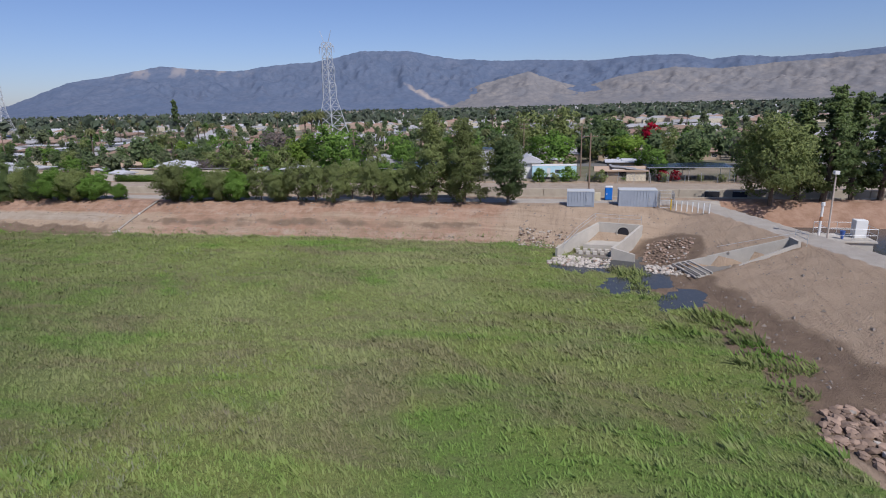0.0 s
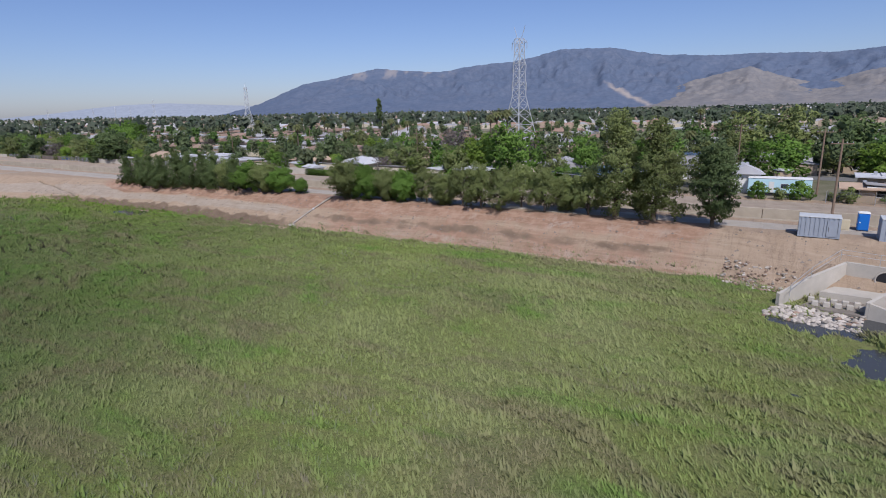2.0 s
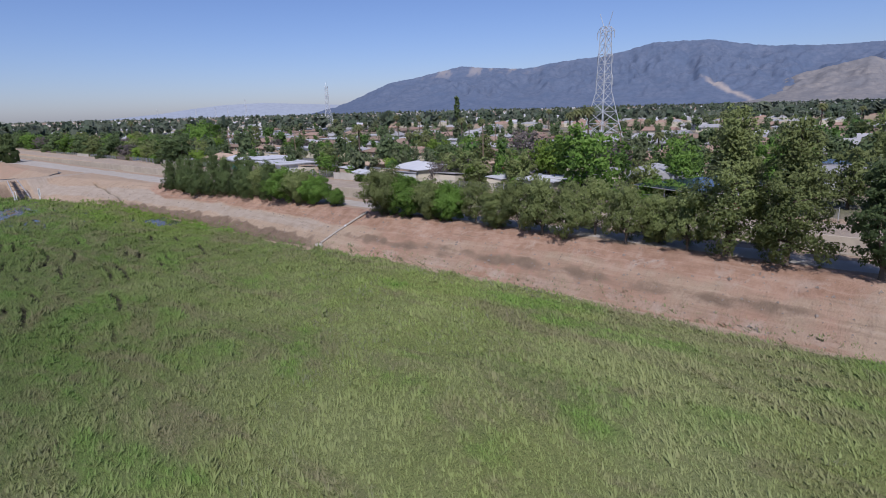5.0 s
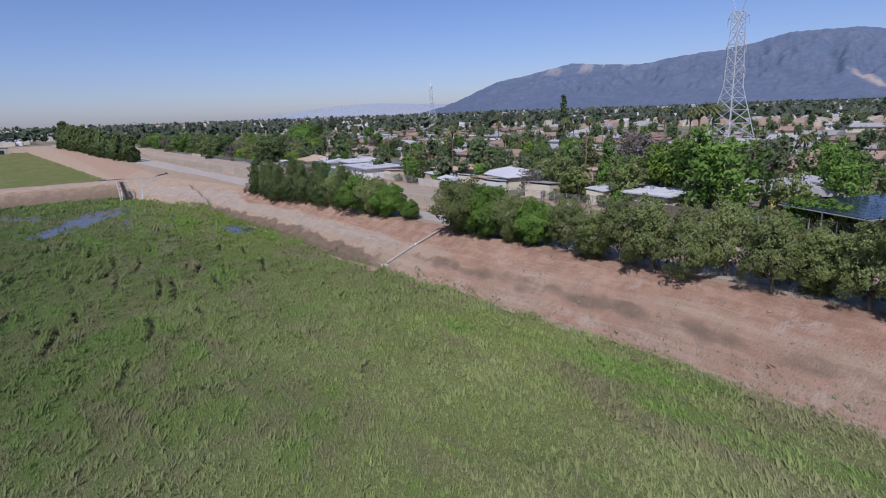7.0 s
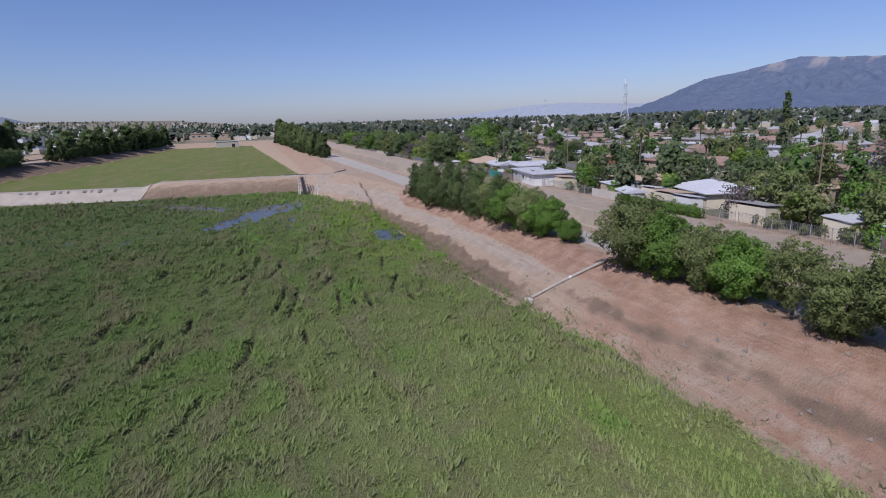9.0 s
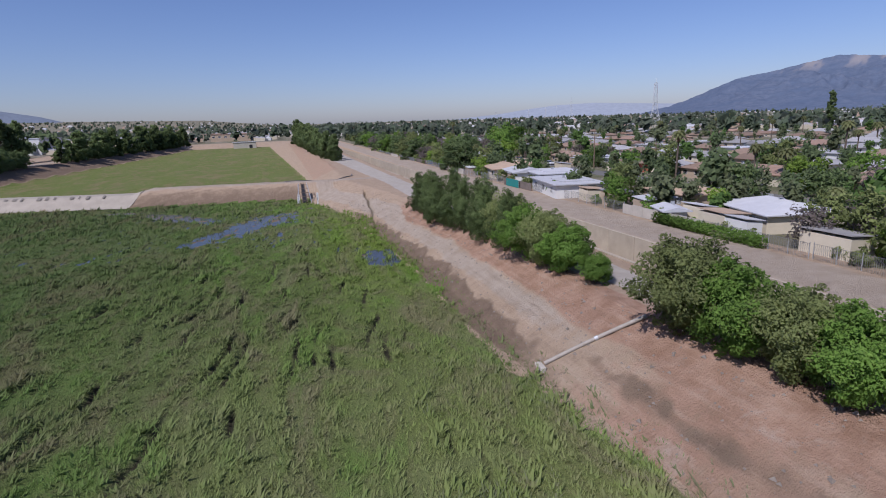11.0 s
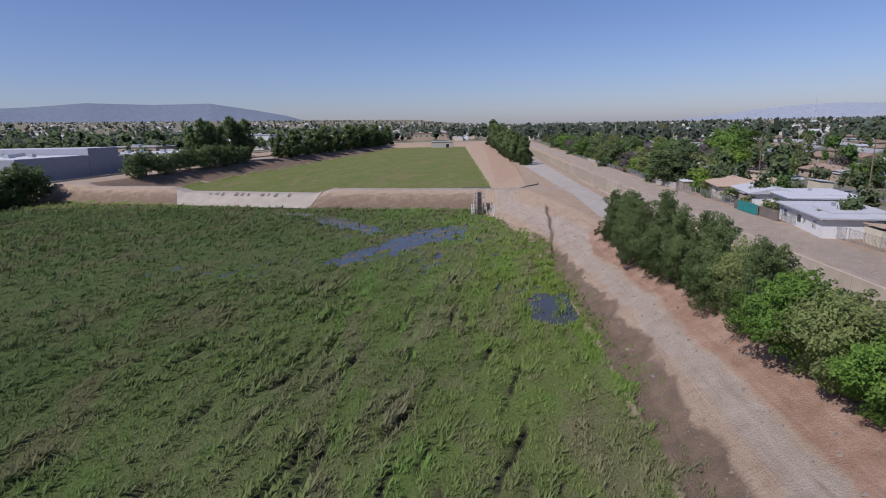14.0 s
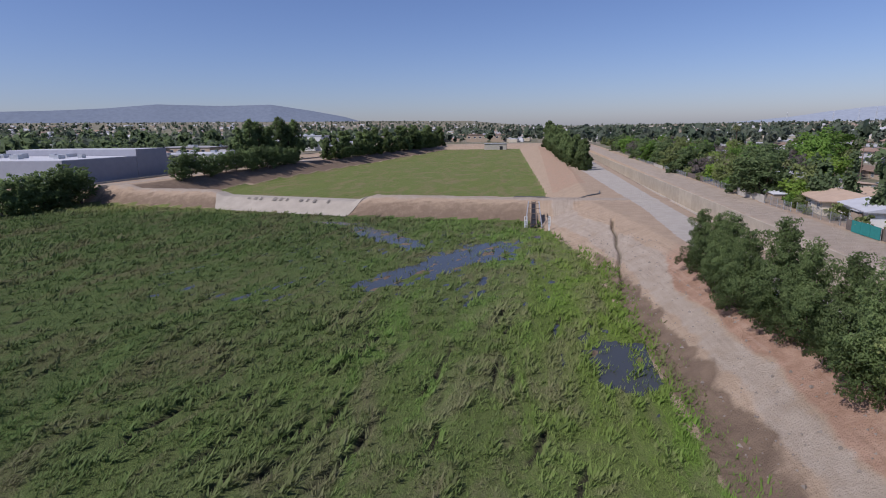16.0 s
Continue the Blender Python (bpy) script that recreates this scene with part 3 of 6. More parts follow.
def tree(name, h, wide, mat, label, seed, count=3500, leaf=0.2, trunk_h=0.25, lobes=14, shape="round", category="tree", hang=0.0, group=""):
    rng = np.random.default_rng(seed)
    root = thing(name, 0, 0, 0, label, category, group)
    bm = bmesh.new()
    th, r0 = h * trunk_h, 0.028 * h ** 0.9
    lean = rng.normal(size=2) * 0.05 * th
    fork = Vector((lean[0], lean[1], th))
    rod(bm, (0, 0, -0.3), fork, r0 * 1.25, r0 * 0.9, 7)
    cs, rs = [], []
    ch = h - th
    for i in range(lobes):
        a = 2.4 * i + rng.uniform(-0.5, 0.5)
        u = (i + 0.5) / lobes
        if shape == "cone":
            env, zc = (1 - u) ** 0.6 * 0.85 + 0.15, th * 0.5 + (h - th * 0.5) * u * 0.92
        elif shape == "pillar":
            env, zc = 0.55 * math.sin(math.pi * min(0.97, u * 0.9 + 0.1)) + 0.2, th * 0.6 + (h - th * 0.6) * u
        elif shape == "flat":
            env, zc = 0.45 + 0.5 * math.sin(math.pi * u), th + ch * (0.3 + 0.5 * u)
        else:
            env, zc = 0.3 + 0.7 * math.sin(math.pi * (0.22 + 0.68 * u)), th + ch * (0.06 + 0.80 * u)
        rr = wide * 0.5 * env * rng.uniform(0.45, 0.7)
        off = max(0.0, wide * 0.5 * env - rr * 0.7) * rng.uniform(0.55, 1.2)
        c = (lean[0] + off * math.cos(a), lean[1] + off * math.sin(a), zc)
        lobe = wide * (0.17 if shape in ("round", "flat") else 0.155) * rng.uniform(0.55, 1.4) * (0.6 + 0.5 * env)
        cs.append(c)
        rs.append((lobe, lobe, lobe * (0.75 if shape != "pillar" else 1.3)))
        if i % 2 == 0:
            start = fork * rng.uniform(0.7, 1.0) if shape not in ("cone", "pillar") else Vector((lean[0] * u, lean[1] * u, max(th * 0.7, zc - 0.6)))
            rod(bm, start, Vector(c), r0 * 0.45 * (1 - 0.5 * u), r0 * 0.12, 5)
    if shape in ("cone", "pillar"):
        rod(bm, fork, (lean[0], lean[1], h * 0.92), r0 * 0.9, r0 * 0.15, 6)
    part("trunk", bm, BARK, root)
    cs2, rs2 = [], []
    for c, r in zip(cs, rs):
        cs2.append(c)
        rs2.append(tuple(0.8 * q for q in r))
        for k in range(10):
            d = rng.normal(size=3)
            d = d / np.linalg.norm(d)
            f = rng.uniform(0.22, 0.55)
            cs2.append(tuple(c[q] + d[q] * r[q] * rng.uniform(0.8, 1.2) for q in range(3)))
            rs2.append(tuple(f * q for q in r))
    cs, rs = cs2, rs2
    part("crown", leaves_mesh("crown", cs, rs, count, leaf, mat, rng, hang=hang), None, root)
    return root


def plant(proto, x, y, s=1.0, turn=0.0, z=None, wide=1.0):
    z = H(x, y) if z is None else z
    ob = copy_thing(proto, pose(x, y, z, 0, 0, turn))
    ob.scale = (s * wide, s * wide, s)
    return ob


def retire(proto):
    for o in (*proto.children_recursive, proto):
        bpy.data.objects.remove(o)

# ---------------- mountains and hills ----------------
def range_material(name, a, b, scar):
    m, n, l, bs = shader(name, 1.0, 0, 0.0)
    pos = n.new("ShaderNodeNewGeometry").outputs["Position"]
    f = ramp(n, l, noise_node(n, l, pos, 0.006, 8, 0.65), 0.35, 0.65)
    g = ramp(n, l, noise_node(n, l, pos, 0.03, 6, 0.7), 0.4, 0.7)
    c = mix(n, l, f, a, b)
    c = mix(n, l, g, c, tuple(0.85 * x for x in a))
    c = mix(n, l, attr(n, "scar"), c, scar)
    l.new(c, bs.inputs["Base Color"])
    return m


def hill_range(name, bears, elevs, r0, r1, mat, label, seed, rough=0.1, scar=None):
    """A range of hills round the valley, by the bearing and angular height of its skyline."""
    ox, oy = -25.0, -15.0
    nb, nr = int((bears[-1] - bears[0]) * 6), 56
    bb = np.linspace(bears[0], bears[-1], nb)
    u = np.linspace(0, 1, nr)
    B, U = np.meshgrid(bb, u)
    R = r0 + (r1 - r0) * U
    top = np.interp(B, bears, elevs) + (0.05 * fbm(B, 0 * B, 3.1, seed) + 0.03 * fbm(B, 0 * B, 9.0, seed + 1)) * (rough > 0)
    E, N = R * np.sin(np.radians(B)), R * np.cos(np.radians(B))
    bend = B + 1.5 * fbm(E, N, 0.002, seed + 4)
    spur = 0.7 * np.abs(fbm(bend + 2.5 * U, 7 * U, 0.55, seed + 2)) + 0.3 * np.abs(fbm(bend - 3 * U, 14 * U, 1.3, seed + 3))
    prof = U ** 1.1 * (1.0 - rough * np.clip(1.7 * spur, 0, 1) * np.sin(math.pi * U) ** 0.6)
    Zm = 12 + (20 + r1 * np.tan(np.radians(top)) - 12) * np.clip(prof, -0.02, 1.0)
    v = np.stack([ox + R * np.sin(np.radians(B)), oy + R * np.cos(np.radians(B)), Zm], -1).reshape(-1, 3)
    i = np.arange((nb - 1) * (nr - 1))
    a = (i // (nb - 1)) * nb + i % (nb - 1)
    ob = new(name, raw_mesh(name, v, np.stack([a, a + 1, a + nb + 1, a + nb], 1), [mat], True))
    at = ob.data.attributes.new("scar", "FLOAT", "POINT")
    sc = np.zeros(B.shape)
    if scar:
        sc = scar(B, U)
    at.data.foreach_set("value", sc.ravel().astype(np.float32))
    return tagged(ob, label, "mountains", kind="structure")


def quarry(B, U):
    c = 78.2 - 9.5 * U + 0.3 * fbm(B, U * 9, 1.5, 8.0)
    cut = np.clip((0.9 * (0.5 + U) - np.abs(B - c)) * 2, 0, 1) * np.clip((0.46 - U) * 12, 0, 1) * 0.8
    bare = np.clip((U - 0.86) * 9, 0, 1) * np.clip(fbm(B, U * 6, 2.2, 3.0) * 2.5, 0, 1) * np.clip((6.5 - np.abs(B - 53)) / 2, 0, 1) * 0.45
    return np.maximum(cut, bare)


# The haze of distance is painted into the mountains' blue-grey base colour.
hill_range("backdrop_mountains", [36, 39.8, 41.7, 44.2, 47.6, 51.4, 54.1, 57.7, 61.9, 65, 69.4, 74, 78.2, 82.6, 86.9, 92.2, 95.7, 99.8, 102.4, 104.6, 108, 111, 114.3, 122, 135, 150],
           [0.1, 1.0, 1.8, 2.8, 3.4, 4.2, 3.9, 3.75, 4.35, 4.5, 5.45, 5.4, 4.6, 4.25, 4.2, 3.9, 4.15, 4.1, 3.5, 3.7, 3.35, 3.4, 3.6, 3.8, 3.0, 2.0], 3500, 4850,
           range_material("hazed_mountain_scrub", (0.098, 0.128, 0.19), (0.13, 0.152, 0.205), (0.36, 0.31, 0.27)), "blue-grey scrub mountains under haze beyond the town", 1.0, 0.3, quarry)
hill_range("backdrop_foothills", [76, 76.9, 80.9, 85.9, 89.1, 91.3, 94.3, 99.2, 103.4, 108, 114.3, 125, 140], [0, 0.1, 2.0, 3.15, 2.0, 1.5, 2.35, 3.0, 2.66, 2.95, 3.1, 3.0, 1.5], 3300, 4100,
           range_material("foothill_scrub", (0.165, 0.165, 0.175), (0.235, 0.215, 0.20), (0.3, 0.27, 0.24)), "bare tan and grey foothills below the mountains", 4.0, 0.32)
# Bluish base colours paint the far haze onto these low hills.
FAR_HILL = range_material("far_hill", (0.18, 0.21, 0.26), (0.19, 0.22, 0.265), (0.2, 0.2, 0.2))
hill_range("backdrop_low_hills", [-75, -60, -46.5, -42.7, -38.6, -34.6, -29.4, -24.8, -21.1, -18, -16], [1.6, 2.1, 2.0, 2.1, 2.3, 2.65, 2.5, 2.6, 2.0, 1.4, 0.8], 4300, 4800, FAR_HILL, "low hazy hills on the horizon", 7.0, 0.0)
# Paler still, so that the painted haze melts into the sky.
HAZED_PALE_HILL = range_material("hazed_pale_hill", (0.28, 0.31, 0.36), (0.29, 0.32, 0.365), (0.3, 0.3, 0.3))
hill_range("backdrop_far_hills", [17, 20, 23, 25.5, 28.5, 32, 36, 40, 44], [0.0, 0.25, 0.5, 0.85, 1.15, 1.25, 1.05, 0.85, 0.5], 4500, 4880, HAZED_PALE_HILL, "faint hazy hills far beyond the valley", 9.0, 0.0)

# ---------------- grass and weeds ----------------
def near_path(x, y):
    """Metres from the straight lines under the flight."""
    d = np.full(x.shape, 1e9)
    for (ax, ay), (bx, by) in (((-62, -43), (-38, -37)), ((-38, -37), (-10, -18)), ((-10, -18), (5, 32))):
        t = np.clip(((x - ax) * (bx - ax) + (y - ay) * (by - ay)) / ((bx - ax) ** 2 + (by - ay) ** 2), 0, 1)
        d = np.minimum(d, np.hypot(x - ax - t * (bx - ax), y - ay - t * (by - ay)))
    return d


def weeds(name, n, xr, yr, blades, size, mat, seed, keep, label, thin=0.17):
    rng = np.random.default_rng(seed)
    x, y = rng.uniform(*xr, n), rng.uniform(*yr, n)
    k = keep(x, y, rng)
    x, y = x[k], y[k]
    z = height(x, y)
    m = len(x)
    vig = (0.9 + 0.2 * fbm(x, y, 0.12, 5.0) + 0.5 * np.clip(groove(x - 0.7, y) + groove(x + 0.7, y), 0, 1) + 0.5 * tuft(x, y) * np.clip((y + 30) / 50, 0.55, 1)) * rng.uniform(0.7, 1.3, m) * rng.choice([1, 1, 1, 1.8], m) * size * (1 + np.clip(near_path(x, y) - 30, 0, 90) / 75)
    wind = 0.5 + 0.5 * fbm(x, y, 0.3, 2.0)
    vs = []
    for b in range(blades):
        a = rng.uniform(0, 2 * math.pi, m)
        lean = rng.uniform(0.25, 0.95, m)
        L = vig * rng.uniform(0.6, 1.2, m)
        r = rng.uniform(0.05, 0.6, m) * vig
        bx, by = x + np.cos(a) * r, y + np.sin(a) * r
        dx, dy = np.cos(a) * lean + 0.37 * wind, np.sin(a) * lean + 0.6 * wind
        w = L * thin
        px, py = -np.sin(a) * w, np.cos(a) * w
        p0 = np.stack([bx - px, by - py, z - 0.03], 1)
        p1 = np.stack([bx + px, by + py, z - 0.03], 1)
        p2 = np.stack([bx + dx * L, by + dy * L, z + L * (0.95 - 0.45 * lean)], 1)
        vs.append(np.stack([p0, p1, p2], 1))
    v = np.concatenate(vs, 0).reshape(-1, 3)
    ob = new(name, raw_mesh(name, v, np.arange(len(v)).reshape(-1, 3), [mat]))
    return tagged(ob, label, "grass", kind="stuff")


def in_field(x, y, rng):
    ed = 0.8 * fbm(x, y, 0.4, 6.0) + 0.4 * fbm(x, y, 1.3, 2.0)
    sdd = south_d(x, y)
    ok = (x - toe_right(y) < -0.2 - bare_toe(y) + ed) & (y < dike_toe(x) - 0.3) & (-sdd - 1.0 - bare_south(x) + 1.5 * ed > 0)
    ok &= rng.uniform(0, 1, len(x)) > 0.8 * pond(x, y)
    ok &= (groove(x, y) < 0.35) & (tuft(x, y) > -0.85 + 0.35 * np.clip((y - 10) / 40, 0, 1))
    return ok & (x + 0.45 * y > -140)


def thinning(x, y, rng):
    """Fewer, larger plants the farther they are from the flight."""
    d = near_path(x, y)
    return in_field(x, y, rng) & (rng.uniform(0, 1, len(x)) < np.clip(1.25 - d / 70, 0.15, 1))


def seedy(x, y, rng):
    return thinning(x, y, rng) & (fbm(x, y, 0.10, 8.0) + 0.5 * fbm(x, y, 0.5, 3.0) > 0.2)


def toe_weeds(x, y, rng):
    o = x - toe_right(y)
    o = o + bare_toe(y) * 0.7 + 0.6
    return (np.abs(o) < 3.0) & (rng.uniform(0, 1, len(x)) < 0.75 * np.clip(1 - np.abs(o) / 3.0, 0, 1)) & (y < 128)


def south_weeds(x, y, rng):
    s_ = south_d(x, y)
    near = np.zeros(x.shape, bool)
    for cx, cy, r in ((-17.5, -59.0, 2.4), (-9.0, -56.9, 2.2), (-13.5, -58.0, 1.6), (6.0, -50.5, 1.8), (-22.5, -58.5, 1.5)):
        near |= np.hypot(x - cx, y - cy) < r * (1 + 0.35 * fbm(x, y, 0.9, cx))
    return near | ((s_ > -9) & (s_ < -3) & (fbm(x, y, 0.35, 1.0) > 0.5))


weeds("grass", 640000, (-150, 21), (-66, 185), 4, 0.25, LEAF["weed"], 31, thinning, "dense green weeds and grass on the basin floor")
weeds("dry_weeds", 90000, (-90, 21), (-66, 100), 4, 0.25, LEAF["seed"], 33, seedy, "grey-green seeding weeds among the grass", 0.13)
weeds("edge_weeds", 34000, (6, 24), (-40, 130), 4, 0.24, LEAF["seed"], 34, toe_weeds, "thin dry weeds along the foot of the bank")
weeds("bank_weeds", 12000, (-45, 14), (-70, -45), 6, 0.5, LEAF["weed"], 35, south_weeds, "patches of weeds on the muddy edge")

# ---------------- pools ----------------
def pool(name, x0, x1, y0, y1, z, label):
    nx, ny = max(2, int((x1 - x0) / 3)), max(2, int((y1 - y0) / 3))
    v, f = sheet(np.linspace(x0, x1, nx), np.linspace(y0, y1, ny), lambda x, y: np.full(x.shape, z))
    return tagged(new(name, raw_mesh(name, v, f, [WATER])), label, "water", kind="structure")


pool("water_pools", -50, 9, 95, 156, -0.12, "shallow blue puddles among the grass")
pool("water_pool_small", 8, 17.5, 70, 90, -0.12, "small dark puddle near the bank")
pool("water_outlet", -9, 14, -59, -40, -0.10, "still shallow water below the outlet")
pool("water_south_basin", -110, 27, -190, -74, 1.6, "deep blue standing water in the neighbouring basin")

# ---------------- concrete works ----------------
def wall_run(bm, pts, zb, t):
    """A wall of thickness t along pts (x, y, top), its foot at zb."""
    for (x0, y0, a), (x1, y1, b) in zip(pts, pts[1:]):
        d = Vector((y0 - y1, x1 - x0, 0)).normalized() * t / 2
        e = Vector((x1 - x0, y1 - y0, 0)).normalized() * t * 0.45
        vs = []
        for (x, y, z, sg) in ((x0, y0, a, -1), (x1, y1, b, 1)):
            for side in (1, -1):
                c = Vector((x, y, 0)) + d * side + e * sg
                vs.append((bm.verts.new((c.x, c.y, zb)), bm.verts.new((c.x, c.y, z))))
        (a0, a1), (b0, b1), (c0, c1), (d0, d1) = vs
        for q in ((a0, c0, c1, a1), (d0, b0, b1, d1), (a1, c1, d1, b1), (b0, a0, a1, b1), (c0, d0, d1, c1)):
            bm.faces.new(q)
    bmesh.ops.recalc_face_normals(bm, faces=bm.faces[:])
    return bm


def prism(bm, pts, z0, z1):
    lo = [bm.verts.new((x, y, z0)) for x, y in pts]
    hi = [bm.verts.new((x, y, z1)) for x, y in pts]
    bm.faces.new(hi)
    bm.faces.new(lo[::-1])
    for i in range(len(pts)):
        j = (i + 1) % len(pts)
        bm.faces.new((lo[i], lo[j], hi[j], hi[i]))
    bmesh.ops.recalc_face_normals(bm, faces=bm.faces[:])
    return bm


outlet = thing("storm_outlet", 0, 0, 0, "pale concrete storm drain outlet with flared wing walls and pipe mouth", "drain outlet")
part("headwall", wall_run(bmesh.new(), [(21.3, -47.4, 3.05), (19.9, -52.8, 3.0)], -0.3, 0.4), CONCRETE, outlet)
part("wing_wall", wall_run(bmesh.new(), [(21.3, -47.2, 3.0), (16.5, -43.9, 2.1), (12.7, -41.5, 1.15)], -0.4, 0.35), CONCRETE, outlet)
part("wing_wall", wall_run(bmesh.new(), [(19.9, -53.0, 3.0), (15.0, -50.4, 2.0), (12.2, -48.7, 1.5)], -0.4, 0.35), CONCRETE, outlet)
part("return_wall", wall_run(bmesh.new(), [(12.2, -48.7, 1.5), (11.4, -51.3, 0.85)], -0.5, 0.35), CONCRETE, outlet)
part("apron", prism(bmesh.new(), [(21, -47.3), (19.8, -52.9), (16.2, -51), (16.6, -45.0)], -0.3, 0.75), CONCRETE, outlet)
part("basin_floor", prism(bmesh.new(), [(16.4, -45.0), (16.1, -50.9), (12.2, -48.9), (12.6, -43.2)], -0.4, 0.12), plain("dark_concrete", (0.22, 0.19, 0.16), 0.3, 0.8), outlet)
for i in range(2):
    for j in range(5):
        cx, cy = 13.6 + i * 1.2, -44.6 - j * 0.95 + i * 0.3
        part("baffle_block", boxed(cx - 0.22, cx + 0.22, cy - 0.28, cy + 0.28, 0.1, 0.6), CONCRETE, outlet, bevel=0.04)
# No real hole: a solid near-black disc paints the shade inside the pipe.
bm = bmesh.new()
rod(bm, (20.2, -50.6, 1.75), (21.2, -50.85, 1.75), 0.82, 0.82, 20)
part("pipe_mouth", bm, DARK, outlet, "dark round pipe opening")
bm = bmesh.new()
for i in range(20):
    a, b = 2 * math.pi * i / 20, 2 * math.pi * (i + 1) / 20
    rod(bm, (20.17, -50.6 + 0.85 * math.cos(a), 1.75 + 0.85 * math.sin(a)), (20.17, -50.6 + 0.85 * math.cos(b), 1.75 + 0.85 * math.sin(b)), 0.07, 0.07, 5)
part("pipe_rim", bm, CONCRETE, outlet)
rail = thing("guard_rail", 0, 0, 0, "thin steel guard rail along the outlet headwall", "railing")
pts = [(12.6, -42.4, 1.1), (16.4, -44.1, 2.2), (21.4, -46.7, 3.25), (20.6, -50.0, 3.2), (20.1, -53.0, 3.2)]
for a, b in zip(pts, pts[1:]):
    for dz in (0.55, 1.05):
        part("rail_bar", rodded((a[0], a[1], a[2] + dz), (b[0], b[1], b[2] + dz), 0.025), GALV, rail)
for a in pts:
    part("post", rodded((a[0], a[1], a[2] - 0.1), (a[0], a[1], a[2] + 1.1), 0.03), GALV, rail)

chute = thing("drain_chute", 0, 0, 0, "concrete inlet chute down the embankment with a bar rack", "drain chute")
part("side_wall", wall_run(bmesh.new(), [(8.7, -56.0, 0.6), (8.3, -59.5, 1.75), (7.15, -67.7, 4.55)], -0.6, 0.35), CONCRETE, chute)
part("side_wall", wall_run(bmesh.new(), [(3.6, -57.6, 0.5), (4.1, -61.0, 1.5), (5.25, -67.9, 4.35)], -0.6, 0.3), CONCRETE, chute)
part("end_wall", wall_run(bmesh.new(), [(7.2, -67.75, 4.6), (5.2, -67.95, 4.6)], 0.5, 0.3), CONCRETE, chute)
bm = bmesh.new()
vs = [bm.verts.new(p) for p in ((8.5, -56.0, 0.12), (3.8, -57.5, 0.12), (4.4, -62.0, 0.75), (7.9, -61.0, 0.75), (7.0, -67.5, 1.5), (5.4, -67.8, 1.5))]
for f in ((0, 1, 2, 3), (3, 2, 5, 4)):
    bm.faces.new([vs[i] for i in f])
r_ = bmesh.ops.extrude_face_region(bm, geom=bm.faces[:])
bmesh.ops.translate(bm, vec=(0, 0, -0.5), verts=[v for v in r_["geom"] if isinstance(v, bmesh.types.BMVert)])
bmesh.ops.recalc_face_normals(bm, faces=bm.faces[:])
part("chute_floor", bm, plain("dark_grey_concrete", (0.20, 0.185, 0.165), 0.3, 0.8), chute)
for i in range(4):
    u = i / 3
    part("rack_bar", rodded((8.4 - 0.1 * u, -55.6 - 3.0 * u * 0.6, 0.6 + 0.5 * u), (3.5 + 0.1 * u, -57.2 - 3.0 * u * 0.6, 0.55 + 0.5 * u), 0.11, 0.11, 6), CONCRETE, chute)
chrail = thing("guard_rail", 0, 0, 0, "small steel railing at the head of the chute", "railing")
for px, py in ((7.5, -68.3), (4.8, -68.6)):
    part("post", rodded((px, py, 4.0), (px, py, 5.4), 0.035), GALV, chrail)
for z in (4.85, 5.4):
    part("rail_bar", rodded((7.5, -68.3, z), (4.8, -68.6, z), 0.03), GALV, chrail)
part("rail_bar", rodded((7.5, -68.3, 5.0), (8.6, -60.4, 2.9), 0.03), GALV, chrail)

# spillway slab on the dike, laid over the earth
def spill_slab():
    xs, ys = np.linspace(-84, -36.5, 60), np.linspace(0, 12, 16)
    X, V = np.meshgrid(xs, ys)
    sh = np.clip(V / 6, 0, 1)
    X = X + (1 - sh) * np.where(X < -60, 3.0, -3.0) * np.abs(X + 60) / 24
    Y = dike_toe(X) + V - 0.3
    Zs = height(X, Y, False) + 0.16
    n = len(xs)
    i = np.arange((n - 1) * (len(ys) - 1))
    a = (i // (n - 1)) * n + i % (n - 1)
    return raw_mesh("spillway", np.stack([X, Y, Zs], -1).reshape(-1, 3), np.stack([a, a + 1, a + n + 1, a + n], 1), [plain("spillway_concrete", (0.37, 0.325, 0.265), 0.2, 0.35)])


slab = tagged(new("spillway", spill_slab()), "pale concrete overflow slab across the earth dike", "spillway", kind="structure")
so = slab.modifiers.new("thick", "SOLIDIFY")
so.thickness, so.offset = 0.25, -1

OLD_PAINT = plain("faded_grey_paint", (0.22, 0.195, 0.165), 0.3, 1.2)
for i in range(13):  # old marks painted on the slab, no longer legible
    bx_ = -72.0 + 2.15 * i
    by_ = float(dike_toe(bx_)) + 5.2
    if i % 4 == 3:
        continue
    tall = 0.35 + 0.45 * abs(math.sin(2.7 * i))
    mk = part("painted_bar", boxed(-0.5, 0.35 + 0.3 * math.sin(1.9 * i), -tall, tall, -0.01, 0.01), OLD_PAINT, slab)
    mk.matrix_basis = pose(bx_, by_ - 0.3 + 0.3 * math.sin(3.1 * i), H(bx_, by_) + 0.19, 27, 0, -14)


sluice = thing("sluice_gate", 6.4, 149.2, 0, "rusty steel and timber sluice gate rack leaning on the dike", "sluice gate")
for dx in (-1.5, -0.55, 0.55, 1.5):
    part("rail", rodded((dx * 1.15, -0.6, 0.2), (dx * 0.75, 7.0, 4.7), 0.13, 0.13, 5), GALV if abs(dx) > 1 else WOOD, sluice)
bm = bmesh.new()
vs = [bm.verts.new(p) for p in ((-0.6, -0.3, 0.35), (0.6, -0.3, 0.35), (0.42, 6.8, 4.55), (-0.42, 6.8, 4.55))]
bm.faces.new(vs)
r_ = bmesh.ops.extrude_face_region(bm, geom=bm.faces[:])
